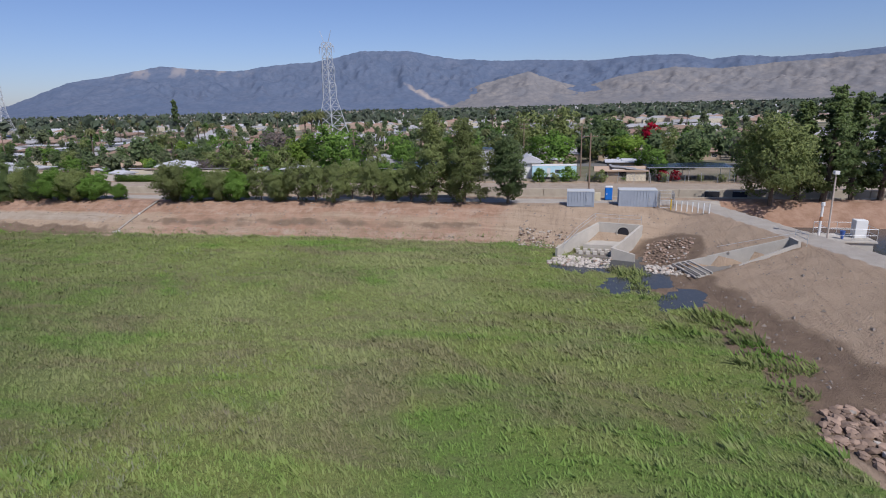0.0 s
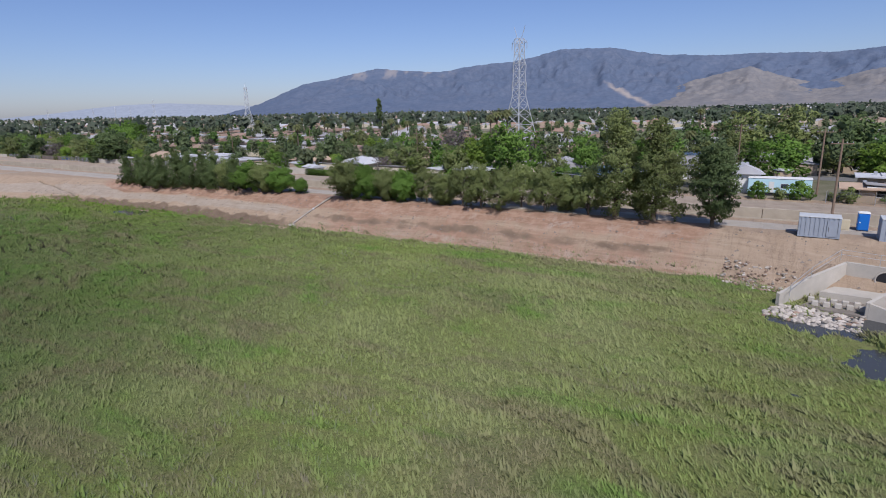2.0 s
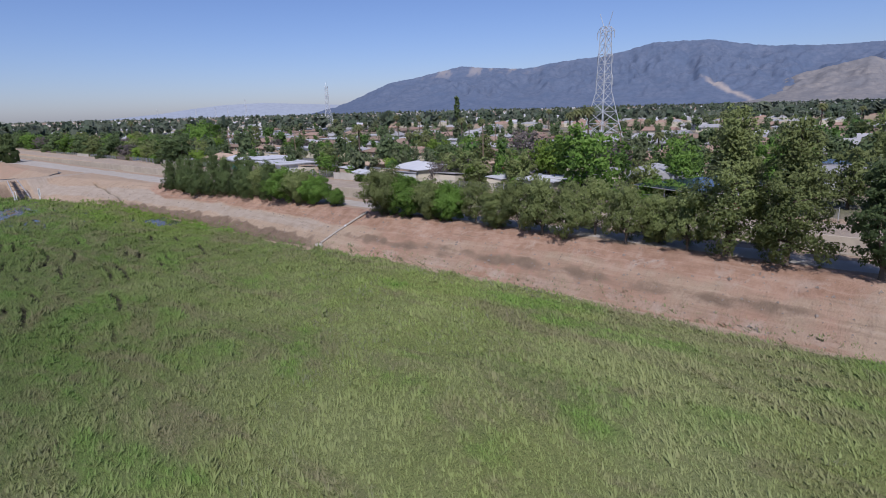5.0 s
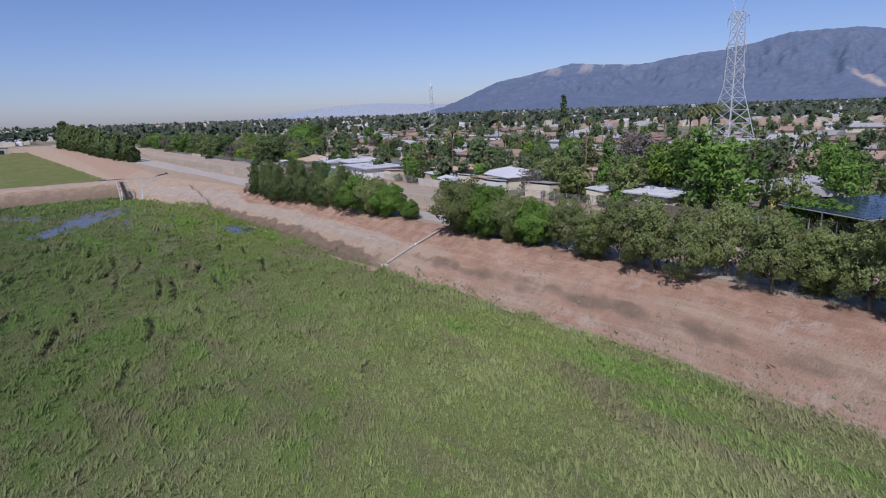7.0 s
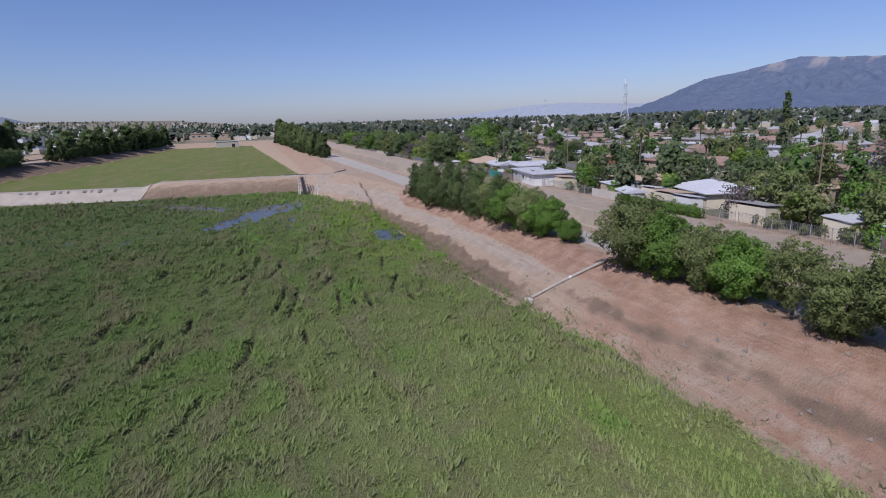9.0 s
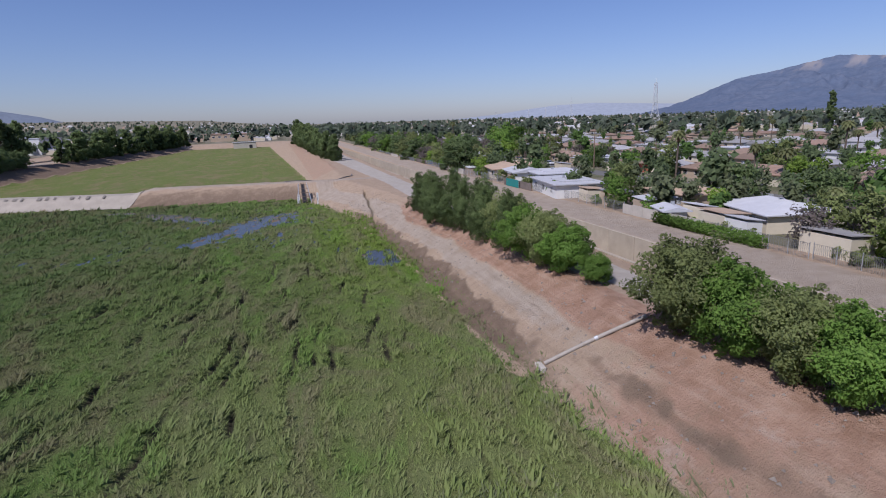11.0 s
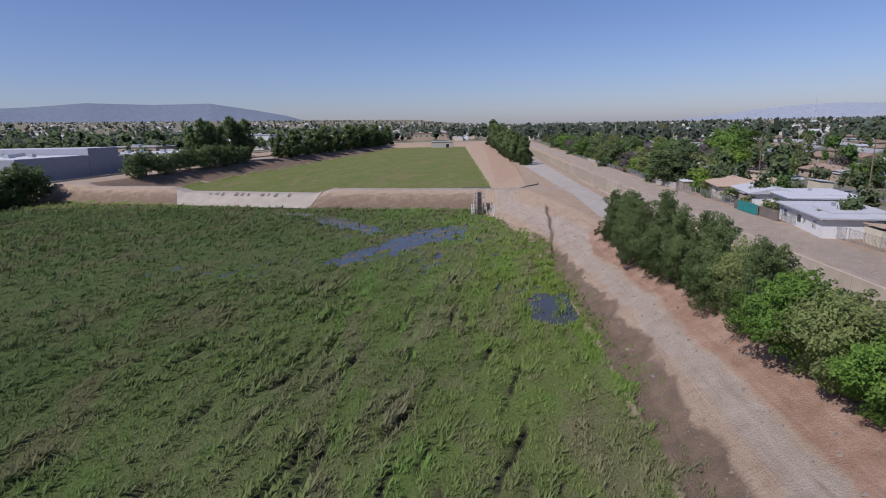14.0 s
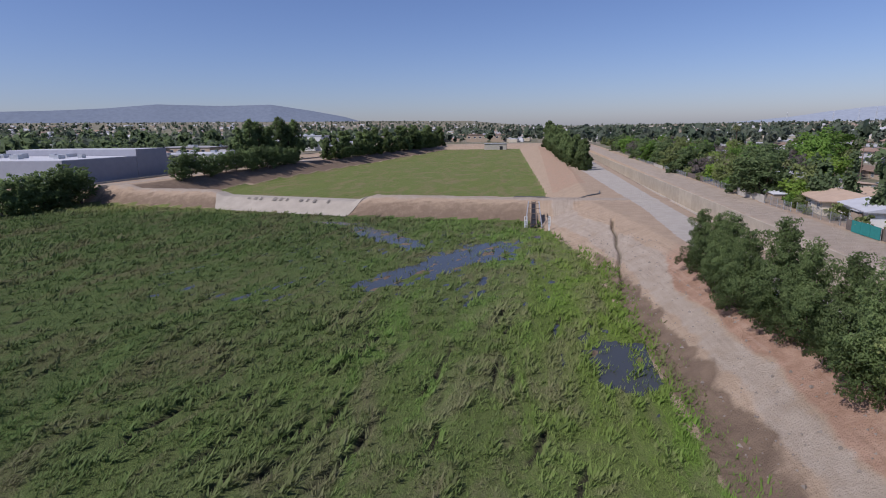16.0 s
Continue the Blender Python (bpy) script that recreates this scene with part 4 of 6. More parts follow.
bmesh.ops.translate(bm, vec=(0, 0, -0.25), verts=[v for v in r_["geom"] if isinstance(v, bmesh.types.BMVert)])
part("gate_leaf", bm, DARK, sluice, "dark steel gate leaf")
for dx in (-1.9, -1.35):
    part("frame_post", rodded((dx, -0.4, -0.2), (dx, -0.4, 2.5), 0.09, 0.09, 5), WHITE, sluice)
for z in (0.8, 1.6, 2.45):
    part("crossbar", rodded((-1.9, -0.4, z), (-1.35, -0.4, z), 0.06, 0.06, 5), WHITE, sluice)
for i in range(5):
    u = (i + 0.5) / 5
    part("crossbar", rodded((-1.65 + 0.5 * u, -0.6 + 7.6 * u, 0.3 + 4.5 * u), (1.65 - 0.5 * u, -0.6 + 7.6 * u, 0.3 + 4.5 * u), 0.07, 0.07, 5), WOOD, sluice)
gauge = thing("gauge_post", 9.5, 145.6, H(9.5, 145.6), "white water gauge post at the foot of the dike", "post")
part("post", boxed(-0.16, 0.16, -0.12, 0.12, -0.4, 3.0), WHITE, gauge, bevel=0.02)
part("gauge_board", boxed(-0.26, 0.26, -0.17, -0.13, 1.0, 2.9), WHITE, gauge)
for z in np.arange(1.2, 2.8, 0.3):
    part("gauge_mark", boxed(-0.2, 0.05, -0.19, -0.17, z, z + 0.08), DARK, gauge)

drain = thing("drain_pipe", 0, 0, 0, "grey corrugated drain pipe lying down the earth bank", "pipe")
bm = bmesh.new()
a_, b_v = Vector((19.2, 35.2, 0.45)), Vector((27.0, 32.7, 4.55))
def on_bank(u):
    p = a_.lerp(b_v, u)
    return Vector((p.x, p.y, 0.17 + max(H(p.x, p.y), H(p.x - 0.6, p.y))))


for i in range(34):
    rod(bm, on_bank(i / 34), on_bank((i + 1) / 34), 0.18, 0.16, 12)
part("pipe", bm, PIPE, drain)
part("coupling", rodded(on_bank(0.5), on_bank(0.53), 0.21, 0.21, 12), GALV, drain)
for i in range(3):
    part("anchor_block", boxed(18.5 + 0.1 * i, 19.0 + 0.15 * i, 34.4 + i * 0.6, 34.9 + i * 0.6, -0.1, 0.5 - 0.1 * i), CONCRETE, drain, bevel=0.08)

# ---------------- concrete channel ----------------
chan = thing("channel", 0, 0, 0, "concrete flood channel with stained vertical walls", "channel")
chan["kind"] = "structure"
part("channel_floor", boxed(36.5, 44.2, -140, 899, 0.5, 0.78), WALLC, chan)
part("near_coping", boxed(36.15, 36.55, -140, 899, 4.0, 4.45), WALLC, chan)
part("near_wall", boxed(36.52, 36.68, -140, 899, 0.6, 4.3), WALLC, chan)
part("far_coping", boxed(43.9, 44.5, 340, 899, 0.6, 4.62), WALLC, chan)
pm = bpy.data.meshes.new("wall_panel")
bm = boxed(-0.16, 0.16, -2.96, 2.96, -3.9, 0)
bmesh.ops.bevel(bm, geom=bm.edges[:], offset=0.03, segments=1, affect="EDGES")
bm.to_mesh(pm)
bm.free()
pm.materials.append(WALLC)
for i in range(80):
    ob = new("wall_panel", pm)
    ob.parent = chan
    ob.matrix_basis = pose(44.12 + 0.01 * (i % 3), -137 + i * 6, 4.62)

# ---------------- compound on the bank ----------------
def container(x, y, w, d, h, label, seed):
    root = thing("storage_container", x, y, Z0, label, "container")
    n = int(w / 0.22)
    for s_ in (-1, 1):
        bm = bmesh.new()
        row = []
        for i in range(2 * n + 1):
            off_ = s_ * d / 2 + (0.03 if (i // 2) % 2 else -0.03)
            yy = -w / 2 + w * ((i + 1) // 2) / n
            row.append((bm.verts.new((off_, yy, 0.15)), bm.verts.new((off_, yy, h - 0.12))))
        for (a, b), (c, e) in zip(row, row[1:]):
            bm.faces.new((a, c, e, b))
        part("side_panel", bm, GREY_METAL, root)
    part("end_wall", boxed(-d / 2, d / 2, -w / 2 - 0.03, -w / 2 + 0.03, 0.15, h - 0.12), GREY_METAL, root)
    part("end_wall", boxed(-d / 2, d / 2, w / 2 - 0.03, w / 2 + 0.03, 0.15, h - 0.12), GREY_METAL, root)
    part("roof", boxed(-d / 2 - 0.05, d / 2 + 0.05, -w / 2 - 0.05, w / 2 + 0.05, h - 0.12, h), ROOF_METAL, root, "pale dusty metal roof", bevel=0.03)
    part("base_frame", boxed(-d / 2 - 0.03, d / 2 + 0.03, -w / 2 - 0.03, w / 2 + 0.03, 0, 0.15), GREY_METAL, root)
    dr = part("door", boxed(-d / 2 - 0.09, -d / 2 - 0.05, -w / 2 + 0.3, -w / 2 + 1.3, 0.2, 2.1), GREY_METAL, root)
    part("handle", rodded((-d / 2 - 0.14, -w / 2 + 1.1, 0.9), (-d / 2 - 0.14, -w / 2 + 1.1, 1.4), 0.03), GALV, dr)
    return root


container(28.2, -44.6, 4.1, 2.5, 2.45, "grey corrugated steel storage container with pale roof", 1)
container(28.8, -53.2, 5.6, 2.6, 2.6, "longer pale grey storage container beside a wire cage", 2)
cage = thing("wire_cage", 27.6, -57.3, Z0, "galvanised wire cage beside the container", "cage")
for px in (-1.2, 0, 1.2):
    for py in (-1.0, 1.0):
        part("post", rodded((px, py, 0), (px, py, 2.3), 0.04), GALV, cage)
for z in (0.1, 1.2, 2.3):
    for (a, b) in (((-1.2, -1), (1.2, -1)), ((-1.2, 1), (1.2, 1)), ((-1.2, -1), (-1.2, 1)), ((1.2, -1), (1.2, 1))):
        part("rail_bar", rodded((*a, z), (*b, z), 0.03), GALV, cage)
bm = bmesh.new()
for i in range(12):
    u = -1.2 + 2.4 * i / 11
    rod(bm, (u, -1, 0), (u, -1, 2.3), 0.012, 0.012, 3)
    rod(bm, (u, 1, 0), (u, 1, 2.3), 0.012, 0.012, 3)
    rod(bm, (-1.2, u * 0.83, 0), (-1.2, u * 0.83, 2.3), 0.012, 0.012, 3)
part("mesh_wires", bm, MESHM, cage)["kind"] = "stuff"
loo = thing("portable_toilet", 33.6, -49.2, Z0, "blue plastic portable toilet with pale roof", "toilet cabin")
part("cabin", boxed(-0.58, 0.58, -0.58, 0.58, 0.1, 2.1), BLUE, loo, bevel=0.05)
part("roof", boxed(-0.62, 0.62, -0.62, 0.62, 2.1, 2.3), WHITE, loo, "pale translucent roof", bevel=0.09)
part("skid", boxed(-0.62, 0.62, -0.6, 0.6, 0, 0.1), DARK, loo)
ldr = part("door", boxed(-0.63, -0.585, -0.45, 0.45, 0.15, 1.95), BLUE, loo)
part("handle", boxed(-0.67, -0.63, 0.25, 0.4, 1.0, 1.15), WHITE, ldr)
bx = thing("utility_cabinet", 33.0, -47.3, Z0, "beige steel utility cabinet beside the pole", "cabinet")
part("body", boxed(-0.35, 0.35, -0.6, 0.6, 0, 1.3), STUCCO_T := plain("beige_paint", (0.55, 0.48, 0.34), 0.1, 1.0, 0.5), bx, bevel=0.03)
part("door", boxed(-0.38, -0.35, -0.5, 0.5, 0.15, 1.2), STUCCO_T, bx)
for i in range(8):
    u = i / 7
    b = thing("bollard", 26.0 - 2.6 * u, -57.8 - 4.8 * u, Z0, "yellow steel bollard by the road" if i == 0 else "white timber bollard beside the access road", "bollard", "row of bollards")
    part("post", rodded((0, 0, -0.2), (0, 0, 1.25 if i else 1.5), 0.09, 0.09, 8), YELLOW if i == 0 else WHITE, b)
    part("cap", rodded((0, 0, 1.25 if i else 1.5), (0, 0, 1.3 if i else 1.56), 0.10, 0.05, 8), GALV, b)
for y in (-67.5, -72.0):
    fl = thing("flap_gate", 43.9, y, 2.6, "dark steel flap gate on the channel wall", "flap gate")
    part("flap", boxed(-0.12, 0.0, -1.2, 1.2, 0.0, 1.7), DARK, fl, bevel=0.03)
    part("hinge", rodded((-0.1, -1.2, 1.75), (-0.1, 1.2, 1.75), 0.06), GALV, fl)


def pole(x, y, h, label, arms=1, z=None):
    root = thing("utility_pole", x, y, H(x, y) if z is None else z, label, "utility pole")
    part("pole", rodded((0, 0, -0.4), (0, 0, h), 0.17, 0.11, 8), POLEWOOD, root)
    for k in range(arms):
        arm = part("crossarm", boxed(-0.06, 0.06, -1.2, 1.2, h - 0.6 - k * 1.1, h - 0.48 - k * 1.1), POLEWOOD, root)
        for j in (-1.05, -0.45, 0.45, 1.05):
            part("insulator", rodded((0, j, h - 0.48 - k * 1.1), (0, j, h - 0.3 - k * 1.1), 0.05, 0.03, 6), GALV, arm)
    return root


pole(33.8, -46.0, 11.0, "weathered timber utility pole beside the containers", 1)
lamp_p = thing("metal_pole", 8.3, -71.9, Z0, "rust-streaked metal pole at the road edge", "pole")
part("pole", rodded((0, 0, -0.3), (0.1, 0, 7.6), 0.11, 0.08, 8), plain("pole_paint", (0.5, 0.42, 0.36), 0.2, 1.5), lamp_p)
part("sensor", boxed(-0.2, 0.3, -0.25, 0.25, 7.3, 7.7), WHITE, lamp_p, bevel=0.03)
sp = thing("gauge_post", 11.4, -72.2, Z0, "short leaning white and rust gauge post", "post")
part("post", rodded((0, 0, -0.6), (0.25, -0.15, 3.2), 0.14, 0.14, 8), WHITE, sp)
part("head", rodded((0.25, -0.15, 3.2), (0.26, -0.15, 3.6), 0.24, 0.2, 8), WHITE, sp)
part("collar", rodded((0.12, -0.07, 1.4), (0.15, -0.09, 1.9), 0.16, 0.16, 8), plain("rust", (0.35, 0.16, 0.08), 0.3, 2.0), sp)

tower = thing("intake_platform", 13.5, -75.8, 0.2, "white concrete intake platform with railings standing in water", "platform")
part("pier", boxed(-2.0, 2.0, -2.4, 2.4, -1.5, 2.9), CONCRETE, tower, bevel=0.05)
part("deck", boxed(-2.2, 2.2, -2.7, 2.7, 2.9, 3.1), CONCRETE, tower)
part("cabinet", boxed(-0.5, 0.7, -2.2, -0.9, 3.1, 5.3), WHITE, tower, "white equipment cabinet", bevel=0.05)
for px in (-2.1, 0.0, 2.1):
    for py in (-2.6, 0.0, 2.6):
        if px or py:
            part("rail_post", rodded((px, py, 3.1), (px, py, 4.6), 0.035), GALV, tower)
for z in (3.8, 4.55):
    for a, b in (((-2.1, -2.6), (2.1, -2.6)), ((-2.1, 2.6), (2.1, 2.6)), ((-2.1, -2.6), (-2.1, 2.6)), ((2.1, -2.6), (2.1, 2.6))):
        part("rail_bar", rodded((*a, z), (*b, z), 0.03), GALV, tower)
part("gear_wheel", rodded((-1.0, 0.6, 3.1), (-1.0, 0.6, 4.1), 0.12, 0.3, 10), plain("blue_gear", (0.06, 0.12, 0.35), 0.2, 1.0, 0.5), tower)

# ---------------- riprap ----------------
def rock_mesh(seed):
    rng = random.Random(seed)
    bm = bmesh.new()
    bmesh.ops.create_icosphere(bm, subdivisions=1, radius=0.5)
    for v in bm.verts:
        v.co *= rng.uniform(0.72, 1.15)
        v.co.z *= 0.7
    me = bpy.data.meshes.new("stone")
    bm.to_mesh(me)
    bm.free()
    return me


STONES = [rock_mesh(k) for k in range(6)]
PALE = [m.copy() for m in STONES]
pale_m = plain("pale_stone", (0.44, 0.39, 0.335), 0.25, 1.5, rnd=0.3)
for m in STONES:
    m.materials.append(plain("brown_stone", (0.27, 0.19, 0.14), 0.25, 1.5, rnd=0.35) if m is STONES[0] else STONES[0].materials[0])
for m in PALE:
    m.materials.append(pale_m)


def riprap(n, quad, s0, s1, pale, label, seed):
    rng = random.Random(seed)
    root = thing("riprap", 0, 0, 0, label, "riprap")
    (x0, y0), (x1, y1), (x2, y2), (x3, y3) = quad
    for i in range(n):
        u, v = rng.random(), rng.random()
        x = (x0 * (1 - u) + x1 * u) * (1 - v) + (x3 * (1 - u) + x2 * u) * v
        y = (y0 * (1 - u) + y1 * u) * (1 - v) + (y3 * (1 - u) + y2 * u) * v
        s = rng.uniform(s0, s1)
        ob = new("stone", (PALE if rng.random() < pale else STONES)[rng.randrange(6)])
        ob.parent = root
        ob.matrix_basis = pose(x, y, H(x, y) + s * 0.12, rng.uniform(-20, 20), rng.uniform(-20, 20), rng.uniform(0, 360)) @ Matrix.Diagonal((s * rng.uniform(0.8, 1.3), s, s * 0.9, 1))


riprap(290, ((12.4, -41.6), (12.2, -48.6), (7.6, -47.8), (8.6, -40.0)), 0.25, 0.75, 0.92, "pale broken rock heaped before the outlet apron", 1)
riprap(300, ((18.5, -54.0), (16.0, -59.5), (8.8, -57.0), (11.0, -52.3)), 0.18, 0.5, 0.12, "brown rubble bank beside the drain outlet", 2)
riprap(150, ((9.6, -52.4), (8.6, -56.5), (4.8, -57.5), (6.6, -52.4)), 0.25, 0.7, 0.85, "pale broken rock between the two drains", 3)
riprap(200, ((22.5, -35.5), (21.0, -43.0), (15.5, -42.0), (18.6, -35.0)), 0.18, 0.5, 0.4, "loose rubble at the foot of the bank", 4)
riprap(190, ((-23.6, -60.2), (-27.6, -58.2), (-31.5, -61.0), (-25.0, -64.6)), 0.3, 0.85, 0.05, "large brown boulders at the embankment foot", 5)
rngc = np.random.default_rng(3)


def clods():
    """Small stones and clods strewn over bank and slope, joined."""
    n = 14000
    x = rngc.uniform(-45, 28, n)
    y = rngc.uniform(-75, 135, n)
    o = x - toe_right(y)
    sdd = south_d(x, y)
    k = ((o > 0.3) & (o < 9) & (y > -60)) | ((sdd > -3) & (sdd < 11) & (x < 14) & (rngc.uniform(0, 1, n) < 1))
    x, y = x[k], y[k]
    z = height(x, y)
    s = rngc.uniform(0.04, 0.16, len(x)) * rngc.choice([1, 1, 1, 1.8], len(x))
    base = np.array([(1, 0, 0), (-0.4, 0.9, 0), (-0.5, -0.8, 0), (0.1, 0.05, 0.8)])
    a = rngc.uniform(0, 6.28, len(x))
    ca, sa = np.cos(a), np.sin(a)
    vx = x[:, None] + s[:, None] * (base[:, 0] * ca[:, None] - base[:, 1] * sa[:, None])
    vy = y[:, None] + s[:, None] * (base[:, 0] * sa[:, None] + base[:, 1] * ca[:, None])
    vz = z[:, None] + s[:, None] * base[:, 2] * 1.0
    v = np.stack([vx, vy, vz], -1).reshape(-1, 3)
    i = np.arange(len(x))[:, None] * 4
    f = np.concatenate([i + np.array(q) for q in ((0, 1, 3), (1, 2, 3), (2, 0, 3))], 0)
    return raw_mesh("clods", v, f, [ROCK])


tagged(new("loose_stones", clods()), "small stones and clods strewn over the earth banks", "stones", kind="stuff")

# ---------------- trees on the bank ----------------
rnd = random.Random(5)
P_OLIVE = tree("tree", 7.0, 7.6, LEAF["olive"], "olive-grey bushy tree low on the dirt bank crest", 1, 17000, 0.125, 0.10, 24)
P_OLIVE2 = tree("tree", 6.6, 6.2, LEAF["olive"], "olive-grey open-crowned tree with bare trunk on the bank", 2, 8500, 0.12, 0.17, 18)
P_GREEN = tree("tree", 6.4, 7.2, LEAF["green"], "bright green bushy tree low on the dirt bank", 3, 17000, 0.125, 0.08, 24)
P_PINE = tree("pine_tree", 9.6, 7.8, LEAF["pine"], "green bushy pine merging into a row on the bank", 4, 20000, 0.115, 0.1, 34, "cone")
P_FARPINE = tree("pine_tree", 11, 8.0, LEAF["pine"], "dense dark green pine in a row beside the upper basin", 14, 2000, 0.46, 0.06, 26, "cone")
P_TALL = tree("tree", 15.0, 8.4, LEAF["olive"], "tall grey-green tree with loose crown on the bank", 6, 12000, 0.165, 0.2, 38, "cone")
P_LONE = tree("pine_tree", 11.5, 6.0, LEAF["dark"], "lone dark green pine standing beside the access road", 7, 13000, 0.15, 0.1, 34)
P_SCREEN = tree("tree", 17.2, 7.0, LEAF["pine"], "tall dense dark green tree above the red slope", 8, 5200, 0.25, 0.2, 34, "cone")
P_BROAD = tree("tree", 14.3, 12.0, LEAF["olive"], "broad yellow-green tree with bare trunk above the red slope", 9, 9000, 0.25, 0.2, 30)
ROW = [(P_LONE, 28.0, -33.1, 1.0), (P_TALL, 28.7, -25.6, 0.98), (P_TALL, 29.3, -20.2, 1.06), (P_OLIVE2, 29.7, -16.2, 1.04), (P_OLIVE, 31.5, -12.4, 0.85),
       (P_OLIVE2, 29.3, -9.5, 1.09), (P_OLIVE2, 31.5, -4.6, 1.09), (P_OLIVE2, 27.6, -2.6, 1.04), (P_OLIVE2, 28.0, 0.9, 1.14), (P_OLIVE2, 28.2, 4.4, 1.07), (P_OLIVE, 28.6, 8.2, 0.8),
       (P_OLIVE2, 29.6, 12.6, 0.93), (P_GREEN, 29.2, 17.0, 0.9), (P_OLIVE, 28.6, 20.6, 0.85), (P_GREEN, 28.4, 24.8, 1.02), (P_OLIVE, 27.8, 29.0, 1.08),
       (P_GREEN, 28.6, 42.6, 0.5), (P_GREEN, 27.8, 47.3, 0.85), (P_OLIVE, 27.4, 51.5, 0.9), (P_GREEN, 27.2, 56.0, 1.02), (P_PINE, 27.2, 61.0, 0.78), (P_OLIVE, 28.6, 64.5, 0.95), (P_PINE, 26.8, 67.5, 0.88),
       (P_PINE, 27.6, 72.5, 0.82), (P_PINE, 26.6, 76.5, 0.84), (P_PINE, 26.6, 81.0, 0.95), (P_PINE, 25.4, 85.5, 0.82), (P_PINE, 25.8, 91.0, 0.86), (P_PINE, 26.2, 96.2, 0.76), (P_PINE, 25.9, 101.2, 0.74)]
for proto, x, y, s in ROW:
    plant(proto, x, y, s, rnd.uniform(0, 360), wide=0.86 if proto in (P_OLIVE2, P_PINE) else 1.0)
for i in range(26):  # far row beside the second basin
    y = 247 + i * 9.5
    plant(P_FARPINE, 24.6 - 0.02 * (y - 247) + rnd.uniform(-1.2, 1.2), y, 1.0 + 0.03 * i + rnd.uniform(-0.12, 0.14), rnd.uniform(0, 360), wide=0.74)
for x, y, p, s in ((32.4, -73.2, P_BROAD, 1.0), (35.4, -77.8, P_SCREEN, 0.93), (34.2, -81.1, P_SCREEN, 1.06), (35.9, -85.8, P_SCREEN, 1.0), (36.0, -89.7, P_SCREEN, 1.06), (36, -97, P_SCREEN, 1.0)):
    plant(p, x, y, s, rnd.uniform(0, 360))

# ---------------- town materials and protos ----------------
T1 = tree("tree", 8, 8, LEAF["dark"], "dark green garden tree among the houses", 21, 2000, 0.3, 0.1, 16)
T2 = tree("tree", 8, 9, LEAF["green"], "green broad garden tree among the houses", 22, 2000, 0.3, 0.1, 16)
T3 = tree("tree", 9, 7, LEAF["olive"], "grey-green garden tree among the houses", 23, 1700, 0.28, 0.12, 16)
T4 = tree("tree", 7, 7.5, LEAF["lime"], "yellow-green leafy garden tree", 24, 2000, 0.3, 0.1, 16)
T5 = tree("tree", 7, 8, LEAF["bare"], "leafless grey-brown tree in a yard", 25, 1300, 0.26, 0.2, 16)
T6 = tree("cypress_tree", 13, 3.6, LEAF["dark"], "tall narrow dark cypress above the roofs", 26, 2200, 0.33, 0.08, 22, "pillar")
BUSH = tree("shrub", 2.6, 3.6, LEAF["green"], "green garden shrub growing over the fence", 27, 700, 0.2, 0.05, 9, category="shrub")
BUSH2 = tree("shrub", 2.6, 3.4, LEAF["olive"], "dusty olive shrub along the yard fence", 28, 700, 0.2, 0.05, 9, category="shrub")
BOUG = tree("bougainvillea", 3.2, 4.0, LEAF["red"], "bougainvillea in crimson bloom over a fence", 29, 800, 0.2, 0.05, 9, category="shrub")
PINE2 = tree("pine_tree", 24, 9, LEAF["dark"], "tall thin dark pine on the far bank", 30, 4200, 0.42, 0.2, 30, "pillar")


def palm(name, h, label, seed, skirt):
    rng = np.random.default_rng(seed)
    root = thing(name, 0, 0, 0, label, "palm tree")
    part("trunk", rodded((0, 0, -0.3), (0.15, 0.1, h), 0.26, 0.2, 8), BARK, root)
    vs, fs = [], []
    for i in range(34):
        a = 2.4 * i
        up = 1.1 - 1.7 * i / 34
        L = rng.uniform(1.8, 2.5)
        d = Vector((math.cos(a), math.sin(a), 0))
        w = Vector((-math.sin(a), math.cos(a), 0))
        prev = None
        for k in range(4):
            u = k / 3
            c = Vector((0.15, 0.1, h)) + d * L * u * (0.6 + 0.4 * math.cos(up)) + Vector((0, 0, L * (up * 0.7 * u - 0.75 * u * u)))
            wd = 0.42 * (math.sin(math.pi * (0.15 + 0.8 * u)))
            vs += [c + w * wd - Vector((0, 0, 0.15 * wd)), c - w * wd - Vector((0, 0, 0.15 * wd))]
            if prev is not None:
                n = len(vs)
                fs.append((n - 4, n - 3, n - 1, n - 2))
            prev = c
    part("crown", raw_mesh("crown", np.array([tuple(v) for v in vs]), np.array(fs), [LEAF["palm"]]), None, root)
    if skirt:
        part("dead_skirt", leaves_mesh("dead_skirt", [(0.12, 0.08, h - 1.0)], [(0.75, 0.75, 1.3)], 120, 0.4, LEAF["straw"], rng, hang=2.0), None, root, "dry brown hanging fronds")
    return root


PALM1 = palm("palm_tree", 11, "fan palm with a dry brown skirt above the roofs", 1, True)
PALM2 = palm("palm_tree", 8, "shorter green palm in a yard", 2, False)

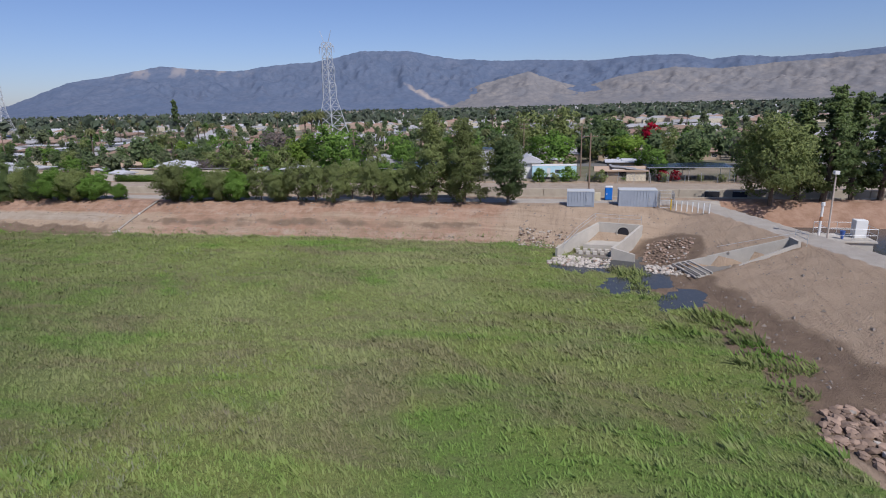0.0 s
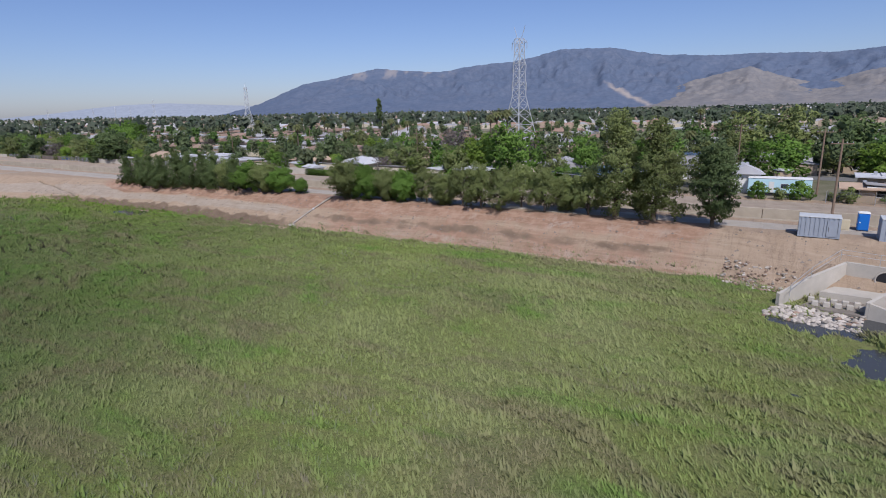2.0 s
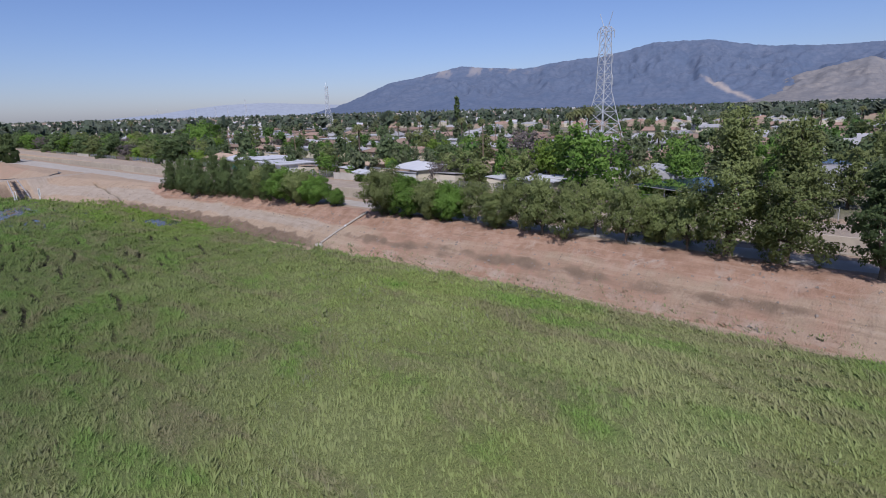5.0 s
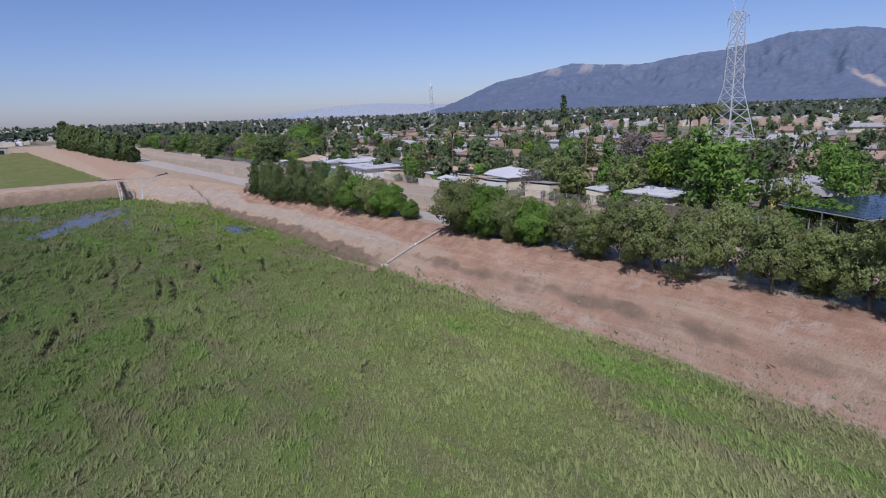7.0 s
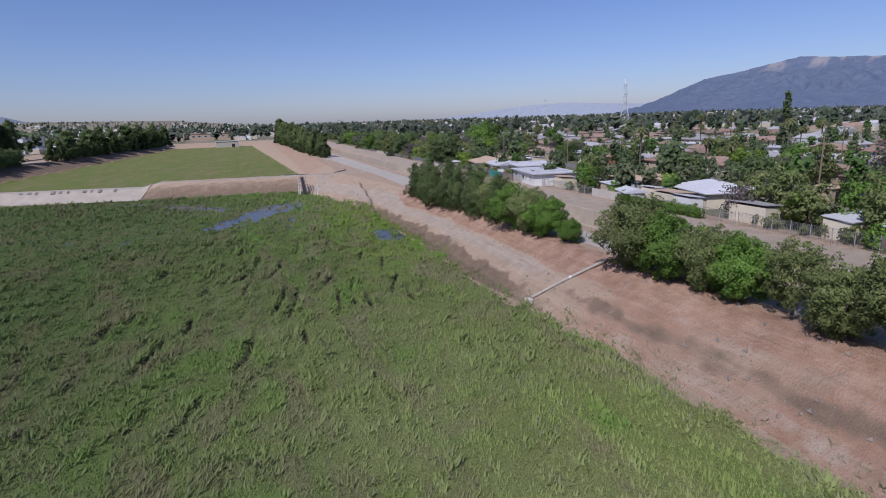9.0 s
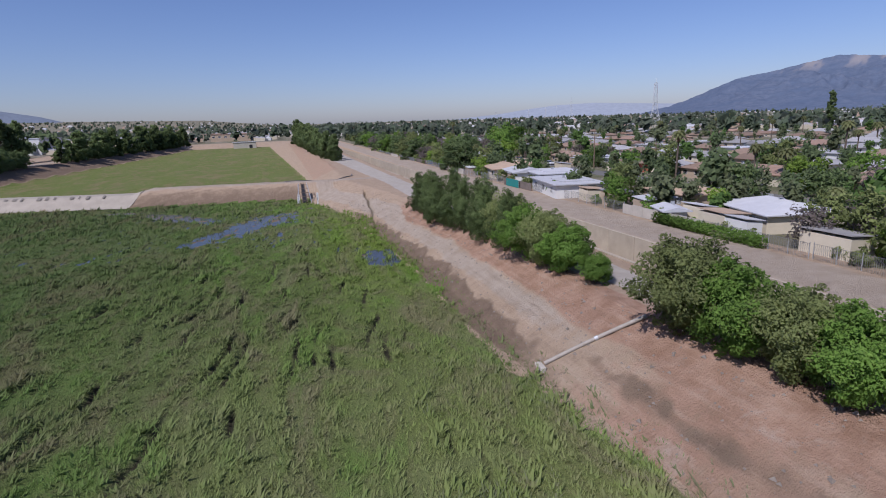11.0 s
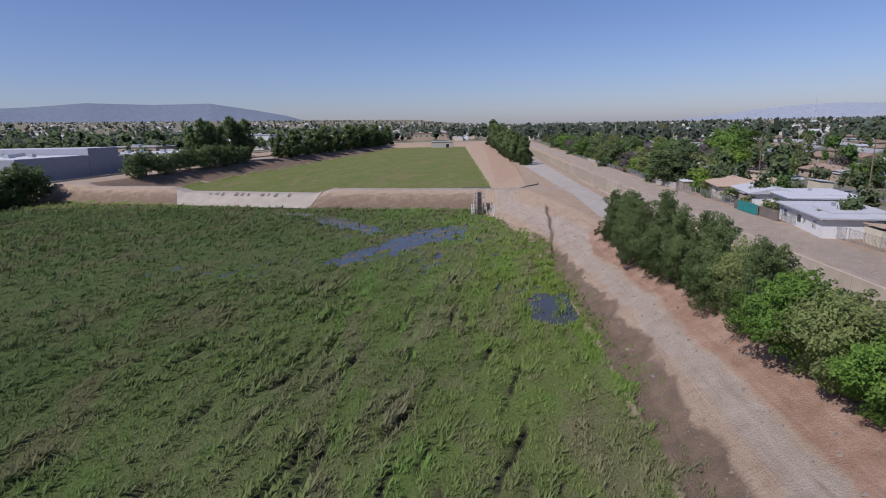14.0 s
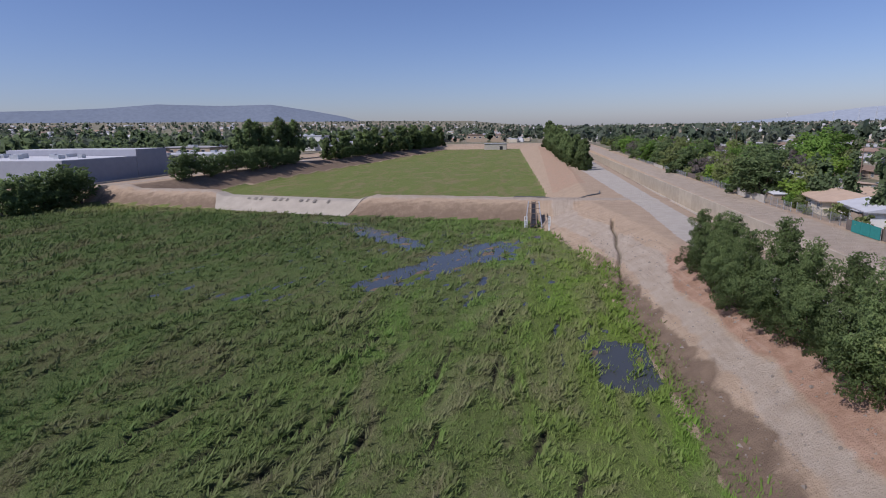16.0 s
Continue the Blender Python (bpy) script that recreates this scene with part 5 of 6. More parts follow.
ROOFS = {"grey": plain("shingle_grey", (0.34, 0.33, 0.33), 0.2, 0.6, rnd=0.2), "brown": plain("shingle_brown", (0.27, 0.19, 0.14), 0.2, 0.6, rnd=0.2),
         "white": plain("roof_white", (0.50, 0.50, 0.52), 0.12, 0.5, rnd=0.1), "red": plain("roof_tile_red", (0.30, 0.20, 0.15), 0.2, 0.6, rnd=0.2),
         "tan": plain("roof_tan", (0.45, 0.33, 0.24), 0.15, 0.6)}
STUCCO = {"cream": plain("stucco_cream", (0.62, 0.55, 0.42), 0.1, 0.8, rnd=0.1), "white": WHITE, "tan": plain("stucco_tan", (0.42, 0.33, 0.24), 0.12, 0.8, rnd=0.1),
          "yellow": plain("stucco_yellow", (0.66, 0.50, 0.22), 0.1, 0.8), "pink": plain("stucco_red", (0.45, 0.13, 0.09), 0.1, 0.8)}
FRAME = plain("window_frame", (0.7, 0.69, 0.66), 0.06, 1.0, 0.5)


def house(w, d, roof, wall, label, seed, kind="hip", h=2.7, rise=1.5):
    """A single-storey house, centred, with its walls, roof, door and windows."""
    r = random.Random(seed)
    root = thing("house", 0, 0, 0, label, "house")
    part("wall", boxed(-w / 2, w / 2, -d / 2, d / 2, -0.3, h), STUCCO[wall], root)
    bm = bmesh.new()
    e = 0.6
    x, y = w / 2 + e, d / 2 + e
    if kind == "flat":
        box(bm, -x, x, -y, y, h, h + 0.22)
        box(bm, -x * 0.55, x * 0.2, -y * 0.8, y * 0.5, h + 0.22, h + 0.42)
    else:
        rx = x if kind == "gable" else max(0.5, x - y * 0.8)
        v = [bm.verts.new(p) for p in ((-x, -y, h - 0.05), (x, -y, h - 0.05), (x, y, h - 0.05), (-x, y, h - 0.05), (-rx, 0, h + rise), (rx, 0, h + rise),
                                       (-x, -y, h - 0.22), (x, -y, h - 0.22), (x, y, h - 0.22), (-x, y, h - 0.22))]
        for f in ((0, 1, 5, 4), (2, 3, 4, 5), (1, 2, 5), (3, 0, 4), (6, 7, 1, 0), (7, 8, 2, 1), (8, 9, 3, 2), (9, 6, 0, 3), (9, 8, 7, 6)):
            bm.faces.new([v[i] for i in f])
    rf = part("roof", bm, ROOFS[roof], root)
    zc = h + (0.3 if kind == "flat" else rise * 0.7)
    part("vent", boxed(w * 0.18, w * 0.18 + 0.5, -0.9, -0.4, zc - 0.6, zc + 0.5), GALV, rf)
    for side in (-1, 1):
        for i in range(3):
            px = -w / 2 + w * (i + 0.5) / 3 + r.uniform(-0.5, 0.5)
            yy = side * d / 2
            if i == 1 and side == -1:
                part("door", boxed(px - 0.5, px + 0.5, yy - 0.04, yy + 0.02, -0.2, 1.95), DARK, root)
            else:
                wi = part("window", boxed(px - 0.75, px + 0.75, yy - 0.03, yy + 0.03, 0.9, 2.0), GLASS, root)
                part("frame", boxed(px - 0.85, px + 0.85, yy - 0.02 + side * 0.01, yy + 0.02 + side * 0.01, 0.8, 2.1), FRAME, wi)
    return root


HP = [house(15, 9, "grey", "cream", "single-storey stucco house with grey shingle hip roof", 1),
      house(14, 10, "brown", "tan", "single-storey tan house with brown shingle roof", 2),
      house(16, 9, "white", "white", "single-storey house with white flat roof", 3, "flat"),
      house(15, 10, "red", "cream", "single-storey cream house with reddish tile roof", 4, "gable"),
      house(14, 9, "grey", "white", "single-storey white house with pale grey gable roof", 5, "gable")]


def put(ob, x, y, turn, z=Z0):
    ob.matrix_basis = pose(x, y, z, 0, 0, turn)
    return ob


put(house(17, 10, "white", "white", "white flat-roofed house with patio cover behind the channel", 11, "flat"), 59.5, 104, 80)
put(house(14, 11, "white", "white", "white flat-roofed rear wing beside a yard", 12, "flat", 2.9), 66, 122, 80)
put(house(12, 9, "brown", "pink", "red-walled house with brown roof", 13), 103, 138, 85)
put(house(13, 10.5, "white", "cream", "cream house with pale grey hip roof by the fence", 14, "hip", 2.7, 1.2), 67.5, 58, 75)
put(house(5, 3.2, "white", "white", "small garden shed with pale roof", 15, "gable", 2.0, 0.5), 56.8, 67, 70)
put(house(13, 8, "tan", "tan", "low tan-roofed house beside a yard", 16, "hip", 2.6, 1.1), 70, 80, 85)
put(house(14, 9, "brown", "tan", "tan house with brown hip roof by trees", 17), 149, 143, 80)
put(house(15, 9, "grey", "yellow", "yellow stucco house with grey gable roof", 18, "gable", 2.7, 1.2), 76, 4.5, 20)
put(house(8, 6.5, "white", "cream", "small outbuilding with bright white flat roof", 19, "flat", 2.6), 59.5, 19, 85)
put(house(6, 5, "white", "white", "small white gabled cottage behind the trailer", 20, "gable", 3.6, 1.4), 64.5, -33.5, 10)
put(house(9.5, 5, "tan", "tan", "low brown-roofed shed along the channel road", 21, "gable", 2.2, 0.6), 60, -53, 90)
put(house(8, 5.5, "white", "tan", "open carport with white metal roof", 22, "flat", 2.7), 71, -55, 88)
put(house(14, 10, "tan", "cream", "house with broad tan tile roof", 23, "hip", 2.7, 1.4), 63.5, 146, 80)
put(house(12, 9, "grey", "white", "white house with solar roof behind the pines", 24, "gable", 3.0, 1.4), 86, -22, 85)

put(house(12, 8, "white", "white", "white stucco house with pale low roof by the channel road", 25, "gable", 2.8, 0.9), 62.5, 131.5, 80)
put(house(9, 7, "tan", "cream", "cream bungalow with tan hip roof among shrubs", 26, "hip", 2.6, 1.2), 72, 152, 82)
tarp = thing("privacy_screen", 54.0, 116.5, Z0, "teal fabric privacy screen on a yard fence", "screen")
TEAL = plain("teal_fabric", (0.03, 0.22, 0.20), 0.15, 1.5, 0.8)
for i in range(4):
    part("post", rodded((0.08, i * 2.4, -0.2), (0.08, i * 2.4, 1.95), 0.04), GALV, tarp)
for i in range(3):
    part("fabric_panel", boxed(-0.03, 0.03, i * 2.4 + 0.05, i * 2.4 + 2.35, 0.08, 1.85 + 0.05 * (i % 2)), TEAL, tarp)
blue_tarp = thing("tarpaulin", 58.0, 205.0, Z0, "bright blue tarpaulin over stored goods in a yard", "tarpaulin")
bm = prism(bmesh.new(), [(-1.6, -2.4), (1.6, -2.2), (1.5, 2.3), (-1.7, 2.4)], -0.1, 1.9)
bmesh.ops.bevel(bm, geom=bm.edges[:], offset=0.35, segments=2, affect="EDGES")
part("cover", bm, BLUE, blue_tarp)

trailer = thing("trailer_home", 61, -39.4, Z0, "pale blue-white mobile home parked behind the channel", "mobile home")
part("body", boxed(-1.4, 1.4, -4.7, 4.7, 0.5, 2.9), plain("trailer_white", (0.50, 0.71, 0.78), 0.06, 0.8, 0.5), trailer, bevel=0.12)
part("roof", boxed(-1.45, 1.45, -4.75, 4.75, 2.9, 3.05), WHITE, trailer, bevel=0.05)
part("skirt", boxed(-1.3, 1.3, -4.5, 4.5, 0, 0.5), DARK, trailer)
for y in (-3.2, -0.8, 2.6):
    w_ = part("window", boxed(-1.44, -1.38, y - 0.5, y + 0.5, 1.4, 2.1), GLASS, trailer)
    part("frame", boxed(-1.43, -1.39, y - 0.57, y + 0.57, 1.33, 2.17), FRAME, w_)
part("door", boxed(-1.45, -1.39, 0.7, 1.5, 0.6, 2.4), FRAME, trailer)


def solar_cover(x, y, w, d, z, turn, label):
    root = thing("solar_canopy", x, y, Z0, label, "solar panels", turn=turn)
    for px in (-w / 2 + 0.5, w / 2 - 0.5):
        for py in (-d / 2 + 0.5, 0, d / 2 - 0.5):
            part("post", rodded((px, py, 0), (px, py, z + 0.1), 0.09), GALV, root)
    part("deck", boxed(-w / 2, w / 2, -d / 2, d / 2, z, z + 0.12), GALV, root)
    nx, ny = max(2, int(w / 1.9)), max(2, int(d / 1.2))
    me = bpy.data.meshes.new("solar_panel")
    bm = boxed(-w / nx / 2 + 0.04, w / nx / 2 - 0.04, -d / ny / 2 + 0.04, d / ny / 2 - 0.04, 0, 0.06)
    bm.to_mesh(me)
    bm.free()
    me.materials.append(SOLAR)
    for i in range(nx):
        for j in range(ny):
            ob = new("solar_panel", me)
            ob.parent = root
            ob.matrix_basis = pose(-w / 2 + w * (i + 0.5) / nx, -d / 2 + d * (j + 0.5) / ny, z + 0.14)
    return root


solar_cover(62, -8.5, 18, 12, 2.9, -25, "wide canopy of dark blue solar panels in a yard")
solar_cover(61, -66, 8, 16, 2.7, 0, "row of dark solar panels on low carports")
solar_cover(90, -24, 9, 12, 4.4, 0, "dark solar panels above a white house")

for proto, x, y, s, wd in ((T2, 61, 11, 1.5, 1.2), (T4, 80, 30, 1.35, 1.0), (T4, 64.9, 66.0, 0.7, 1.0), (T2, 57.8, 82.5, 0.75, 1.0), (T1, 56.5, 163, 1.3, 1.45), (T1, 60, 173, 1.5, 1.3), (T3, 58, 190, 1.0, 1.3), (T4, 58, 203, 0.8, 1.2), (T5, 59, 216, 0.9, 1.2), (T1, 58, 232, 1.2, 1.3), (T3, 58, 250, 1.1, 1.2), (T1, 59, 270, 1.3, 1.3), (T2, 60, 290, 1.2, 1.2), (T1, 60, 315, 1.4, 1.2), (T5, 60, 340, 1.2, 1.2), (T2, 62, 365, 1.3, 1.3), (T1, 62, 395, 1.5, 1.2), (T3, 63, 160, 1.0, 1.1),
                           (T4, 60, 156, 0.75, 1.3), (T2, 107, 248, 1.8, 1.3), (T2, 100, 236, 1.5, 1.2), (T1, 78, 58, 1.0, 1.0), (T3, 63, 46, 0.8, 1.0), (T5, 62, 41, 0.8, 1.0), (T4, 60, 36, 0.7, 1.0), (T2, 63, 30, 0.9, 1.0), (T3, 60, 25, 1.0, 1.0),
                           (T2, 57, -2, 0.55, 1.2), (T2, 57, -5.5, 0.5, 1.2), (T5, 95, 45, 1.4, 1.1), (T2, 76, -16, 1.2, 1.1), (T1, 75, 72, 1.0, 1.0), (T3, 110, -30, 1.7, 1.2), (T3, 116, -40, 1.8, 1.1), (T1, 112, -52, 1.6, 1.4), (T4, 92, -56, 1.1, 1.4),
                           (T2, 86, -38, 1.1, 1.4), (T2, 66, -60, 0.8, 1.2), (T1, 80, -70, 1.0, 1.3), (T6, 377, 300, 2.1, 1.2), (T3, 64, 90, 0.9, 1.0), (T1, 68, 98, 0.9, 1.1), (T4, 59, 152, 0.5, 1.2), (T3, 59, 34, 0.8, 1.1), (T3, 62, 40, 0.95, 1.1), (T5, 58, 45, 0.7, 1.0), (T3, 64, 2, 0.8, 1.0), (T3, 58, -22, 1.0, 1.0), (T3, 66, -27, 1.1, 1.0), (T2, 72, -2, 1.0, 1.0)):
    plant(proto, x, y, s, rnd.uniform(0, 360), Z0, wd)
for x, y in ((124.7, -51.4), (139.9, -68.7), (57.2, -61.0), (57.6, -63.4), (58, -12.5), (57.5, -15)):
    plant(BOUG, x, y, 2.0 if x > 100 else 0.75, rnd.uniform(0, 360), Z0 + (2.6 if x > 100 else 0))
for x, y, p, s in ((97, 115, PALM1, 1.05), (100, 94, PALM1, 0.8), (62, 166.5, PALM1, 0.75), (102, 88, PALM2, 1.0), (150, 60, PALM1, 1.3), (156, 66, PALM1, 1.2), (153, 57, PALM1, 1.35), (160, 120, PALM1, 1.1), (71, 52, PALM2, 0.7), (180, 20, PALM1, 1.1), (120, 20, PALM2, 1.0)):
    plant(p, x, y, s, rnd.uniform(0, 360), Z0)

# streets and rows of houses, with trees and palms in the yards
streets = thing("street", 0, 0, 0, "grey asphalt street between the rows of houses", "street")
streets["kind"] = "structure"
for k in range(5):
    part("carriageway", boxed(85.5 + 62 * k, 92.5 + 62 * k, -200, 620, Z0 - 0.2, Z0 + 0.05), ASPHALT, streets)
TP = [T1, T1, T2, T2, T3, T3, T3, T4, T5]
nt = 0
for row in range(9):
    x = 75 + row * 31
    for i in range(36):
        y = -150 + i * 18.5 + rnd.uniform(-2, 2)
        if row == 0 and -80 < y < 175:
            continue
        if y > 3.4 * x + 330 or (row > 4 and (i + row) % 2):
            continue
        plant(HP[rnd.choice([0, 0, 1, 1, 2, 3, 4])], x + rnd.uniform(-2, 2), y, rnd.uniform(0.85, 1.05), 90 * rnd.choice([1, 1, 1, 3, 3, 0]) + rnd.uniform(-2, 2), Z0)
        for q in range(1 if row > 2 else 2):
            if nt < 130:
                nt += 1
                plant(rnd.choice(TP), x + rnd.uniform(6.5, 10) * rnd.choice([-1, 1]), y + rnd.uniform(7, 11), rnd.uniform(0.7, 1.2), rnd.uniform(0, 360), Z0, rnd.uniform(0.9, 1.3))
for k in range(26):
    x, y = rnd.uniform(90, 360), rnd.uniform(-100, 420)
    plant(rnd.choice([PALM1, PALM1, PALM2]), x, y, rnd.uniform(0.8, 1.4), rnd.uniform(0, 360), Z0)
for x, y in ((87.5, 111), (95, 60), (95, 150), (95, 20), (95, -30), (64, -45), (157, 100), (157, 40), (157, 170), (95, 200), (110, 250), (157, -60)):
    pole(x, y, rnd.uniform(9.5, 11.5), "weathered timber utility pole over the yards", rnd.choice([1, 2]), Z0)

# yard fences, hedges and shrubs along the channel road
def fence(x, y0, y1, kind):
    n = max(2, int((y1 - y0) / 2.6))
    lab = {"board": "weathered brown board fence behind the channel road", "wire": "sagging chain-link yard fence", "block": "pale block wall along a back yard"}[kind]
    root = thing("fence", x, y0, Z0, lab, "fence", "yard fences")
    st = (y1 - y0) / n
    for i in range(n + 1):
        part("post", rodded((0.06, i * st, -0.2), (0.06, i * st, 1.9), 0.06, 0.05, 6), GALV if kind == "wire" else WOOD, root)
    for i in range(n):
        if kind == "wire":
            bm = bmesh.new()
            for j in range(12):
                rod(bm, (0, i * st + st * j / 12, 0.05), (0, i * st + st * (j + 1) / 12, 1.75), 0.012, 0.012, 3)
                rod(bm, (0, i * st + st * (j + 1) / 12, 0.05), (0, i * st + st * j / 12, 1.75), 0.012, 0.012, 3)
            rod(bm, (0, i * st, 1.75), (0, i * st + st, 1.75), 0.025, 0.025, 4)
            part("wire_panel", bm, MESHM, root)["kind"] = "stuff"
        else:
            part("panel", boxed(-0.05, 0.04, i * st + 0.02, (i + 1) * st - 0.02, 0.03, 1.7 + 0.08 * math.sin(3 * i)), FENCE if kind == "board" else CONCRETE, root)
    return root


fy = -105.0
kinds = ["wire", "board", "wire", "wire", "block", "wire"]
k = 0
while fy < 300:
    L = rnd.uniform(12, 20)
    if not (fy < -31 and fy + L > -45):
        fence(54.6 + rnd.uniform(-0.4, 0.6), fy, fy + L - 0.3, kinds[k % 6])
    fy += L
    k += 1
for i in range(120):
    y = -100 + i * 3.6 + rnd.uniform(-1, 1)
    if rnd.random() < 0.72:
        plant(rnd.choice([BUSH, BUSH2, BUSH2]), 56.3 + rnd.uniform(-0.8, 1.5), y, rnd.uniform(0.5, 1.15), rnd.uniform(0, 360), Z0)
hedge = thing("hedge", 54.2, 66, Z0, "clipped ivy-green hedge along the channel road", "hedge")
rg = np.random.default_rng(8)
part("foliage", leaves_mesh("foliage", [(0, i * 0.9, 0.8) for i in range(22)], [(0.9, 0.9, 0.95)] * 22, 6000, 0.15, LEAF["green"], rg), None, hedge)
hm = bmesh.new()
for i in range(11):
    rod(hm, (0, i * 1.8, -0.2), (0.1, i * 1.8 + 0.2, 1.2), 0.06, 0.03, 5)
part("stems", hm, BARK, hedge)
hedge.matrix_basis = pose(54.0, 47.5, Z0)

# ---------------- sheds and cars in the yards ----------------
def shed(x, y, w, d, h, roof, wall, turn, label):
    root = thing("shed", x, y, Z0, label, "shed", turn=turn)
    part("wall", boxed(-w / 2, w / 2, -d / 2, d / 2, 0, h), STUCCO[wall], root)
    bm = bmesh.new()
    vs = [bm.verts.new(p) for p in ((-w / 2 - 0.2, -d / 2 - 0.2, h), (w / 2 + 0.2, -d / 2 - 0.2, h), (w / 2 + 0.2, d / 2 + 0.2, h + 0.35), (-w / 2 - 0.2, d / 2 + 0.2, h + 0.35))]
    bm.faces.new(vs)
    r_ = bmesh.ops.extrude_face_region(bm, geom=bm.faces[:])
    bmesh.ops.translate(bm, vec=(0, 0, 0.12), verts=[v for v in r_["geom"] if isinstance(v, bmesh.types.BMVert)])
    part("roof", bm, ROOFS[roof], root)
    part("door", boxed(-0.45, 0.45, -d / 2 - 0.04, -d / 2 + 0.02, 0, 1.9), DARK, root)
    return root


rs_ = random.Random(12)
for i in range(44):
    y = -70 + i * 6.2 + rs_.uniform(-2, 2)
    x = rs_.choice([58.5, 60.5, 80.5, 82.0, 97.5, 112.0]) + rs_.uniform(-1, 1)
    rf_ = rs_.choice(["white", "grey", "tan", "white"])
    shed(x, y, rs_.uniform(2.4, 6.5), rs_.uniform(2.2, 4.5), rs_.uniform(2.0, 2.5), rf_, rs_.choice(["white", "cream", "tan"]), rs_.choice([0, 90, 85, 5]),
         {"white": "small yard shed with pale flat roof", "grey": "lean-to patio shed with grey roof", "tan": "yard shed with tan sloping roof"}[rf_])
CARC = [plain("car_paint_white", (0.65, 0.65, 0.66), 0.05, 1.0, 0.3), plain("car_paint_grey", (0.16, 0.17, 0.18), 0.05, 1.0, 0.3), plain("car_paint_red", (0.30, 0.04, 0.035), 0.05, 1.0, 0.3)]
TYRE = plain("tyre", (0.03, 0.03, 0.03), 0.1, 2.0)


def car(x, y, turn, paint, label):
    root = thing("car", x, y, Z0 + 0.05, label, "car", turn=turn)
    part("body", boxed(-0.9, 0.9, -2.2, 2.2, 0.35, 0.95), paint, root, bevel=0.12)
    bm = bmesh.new()
    lo = [bm.verts.new(p) for p in ((-0.82, -1.5, 0.94), (0.82, -1.5, 0.94), (0.82, 1.1, 0.94), (-0.82, 1.1, 0.94))]
    hi = [bm.verts.new(p) for p in ((-0.66, -1.0, 1.45), (0.66, -1.0, 1.45), (0.66, 0.5, 1.45), (-0.66, 0.5, 1.45))]
    bm.faces.new(hi)
    for i in range(4):
        bm.faces.new((lo[i], lo[(i + 1) % 4], hi[(i + 1) % 4], hi[i]))
    part("cabin", bm, GLASS, root, "dark glass cabin")
    part("roof", boxed(-0.64, 0.64, -0.98, 0.48, 1.452, 1.5), paint, root)
    for sx in (-0.8, 0.8):
        for sy in (-1.4, 1.4):
            part("wheel", rodded((sx - 0.1, sy, 0.33), (sx + 0.1, sy, 0.33), 0.33, 0.33, 12), TYRE, root)
    return root


for i in range(26):
    k = i % 3
    car(rs_.choice([86.6, 91.3, 148.6, 153.4]), -60 + i * 13 + rs_.uniform(-3, 3), rs_.choice([0, 180]) + rs_.uniform(-2, 2), CARC[k], ["white car parked at the kerb", "dark grey car parked at the kerb", "dark red car parked at the kerb"][k])

berm = thing("road_kerb", 0, 0, 0, "low asphalt kerb curving from dike road to access road", "kerb")
bp = [(2, 165.8), (9, 166.3), (15, 167.4), (19.5, 169.5), (22.5, 173), (23.2, 178)]
part("kerb", wall_run(bmesh.new(), [(x, y, H(x, y) + 0.28) for x, y in bp], 3.6, 0.35), ASPHALT, berm)

# ---------------- pylons ----------------
STEEL = plain("tower_steel", (0.62, 0.63, 0.64), 0.1, 1.0, 0.5, 0.3)


def pylon(h, label, thick=1.0):
    root = thing("transmission_tower", 0, 0, 0, label, "transmission tower")
    def half(z):
        u = z / h
        return 6.2 * (1 - u / 0.42) + 2.1 * (u / 0.42) if u < 0.42 else 2.1 - 0.9 * (u - 0.42) / 0.58
    lv = [0, 0.09, 0.18, 0.27, 0.35, 0.42, 0.49, 0.56, 0.63, 0.70, 0.77, 0.84, 0.90]
    cs = ((-1, -1), (1, -1), (1, 1), (-1, 1))
    for sx, sy in cs:
        bm = bmesh.new()
        for a, b in zip(lv, lv[1:]):
            rod(bm, (sx * half(a * h), sy * half(a * h), a * h), (sx * half(b * h), sy * half(b * h), b * h), 0.16 * thick, 0.15 * thick, 4)
        part("leg", bm, STEEL, root)
    for i in range(4):
        (ax, ay), (bx, by) = cs[i], cs[(i + 1) % 4]
        bm = bmesh.new()
        for a, b in zip(lv, lv[1:]):
            p, q = half(a * h), half(b * h)
            rod(bm, (ax * p, ay * p, a * h), (bx * q, by * q, b * h), 0.09 * thick, 0.09 * thick, 4)
            rod(bm, (bx * p, by * p, a * h), (ax * q, ay * q, b * h), 0.09 * thick, 0.09 * thick, 4)
            rod(bm, (ax * q, ay * q, b * h), (bx * q, by * q, b * h), 0.09 * thick, 0.09 * thick, 4)
        part("bracing", bm, STEEL, root)
    for z, L in ((0.52, 4.6), (0.68, 4.2), (0.86, 4.6)):
        for s in (-1, 1):
            bm = bmesh.new()
            w = half(z * h)
            for sy in (-1, 1):
                rod(bm, (s * w, sy * w, z * h), (s * L, 0, z * h + 0.3), 0.1 * thick, 0.08 * thick, 4)
                rod(bm, (s * w, sy * w, z * h + 1.8), (s * L, 0, z * h + 0.3), 0.08 * thick, 0.07 * thick, 4)
            arm = part("crossarm", bm, STEEL, root)
            part("insulator", rodded((s * L, 0, z * h + 0.3), (s * L, 0, z * h - 2.4), 0.13 * thick, 0.13 * thick, 6), GALV, arm)
    for s in (-1, 1):
        part("horn", rodded((s * 1.2, 0, 0.9 * h), (s * 3.4, 0, h), 0.12 * thick, 0.1 * thick, 4), STEEL, root)
    return root


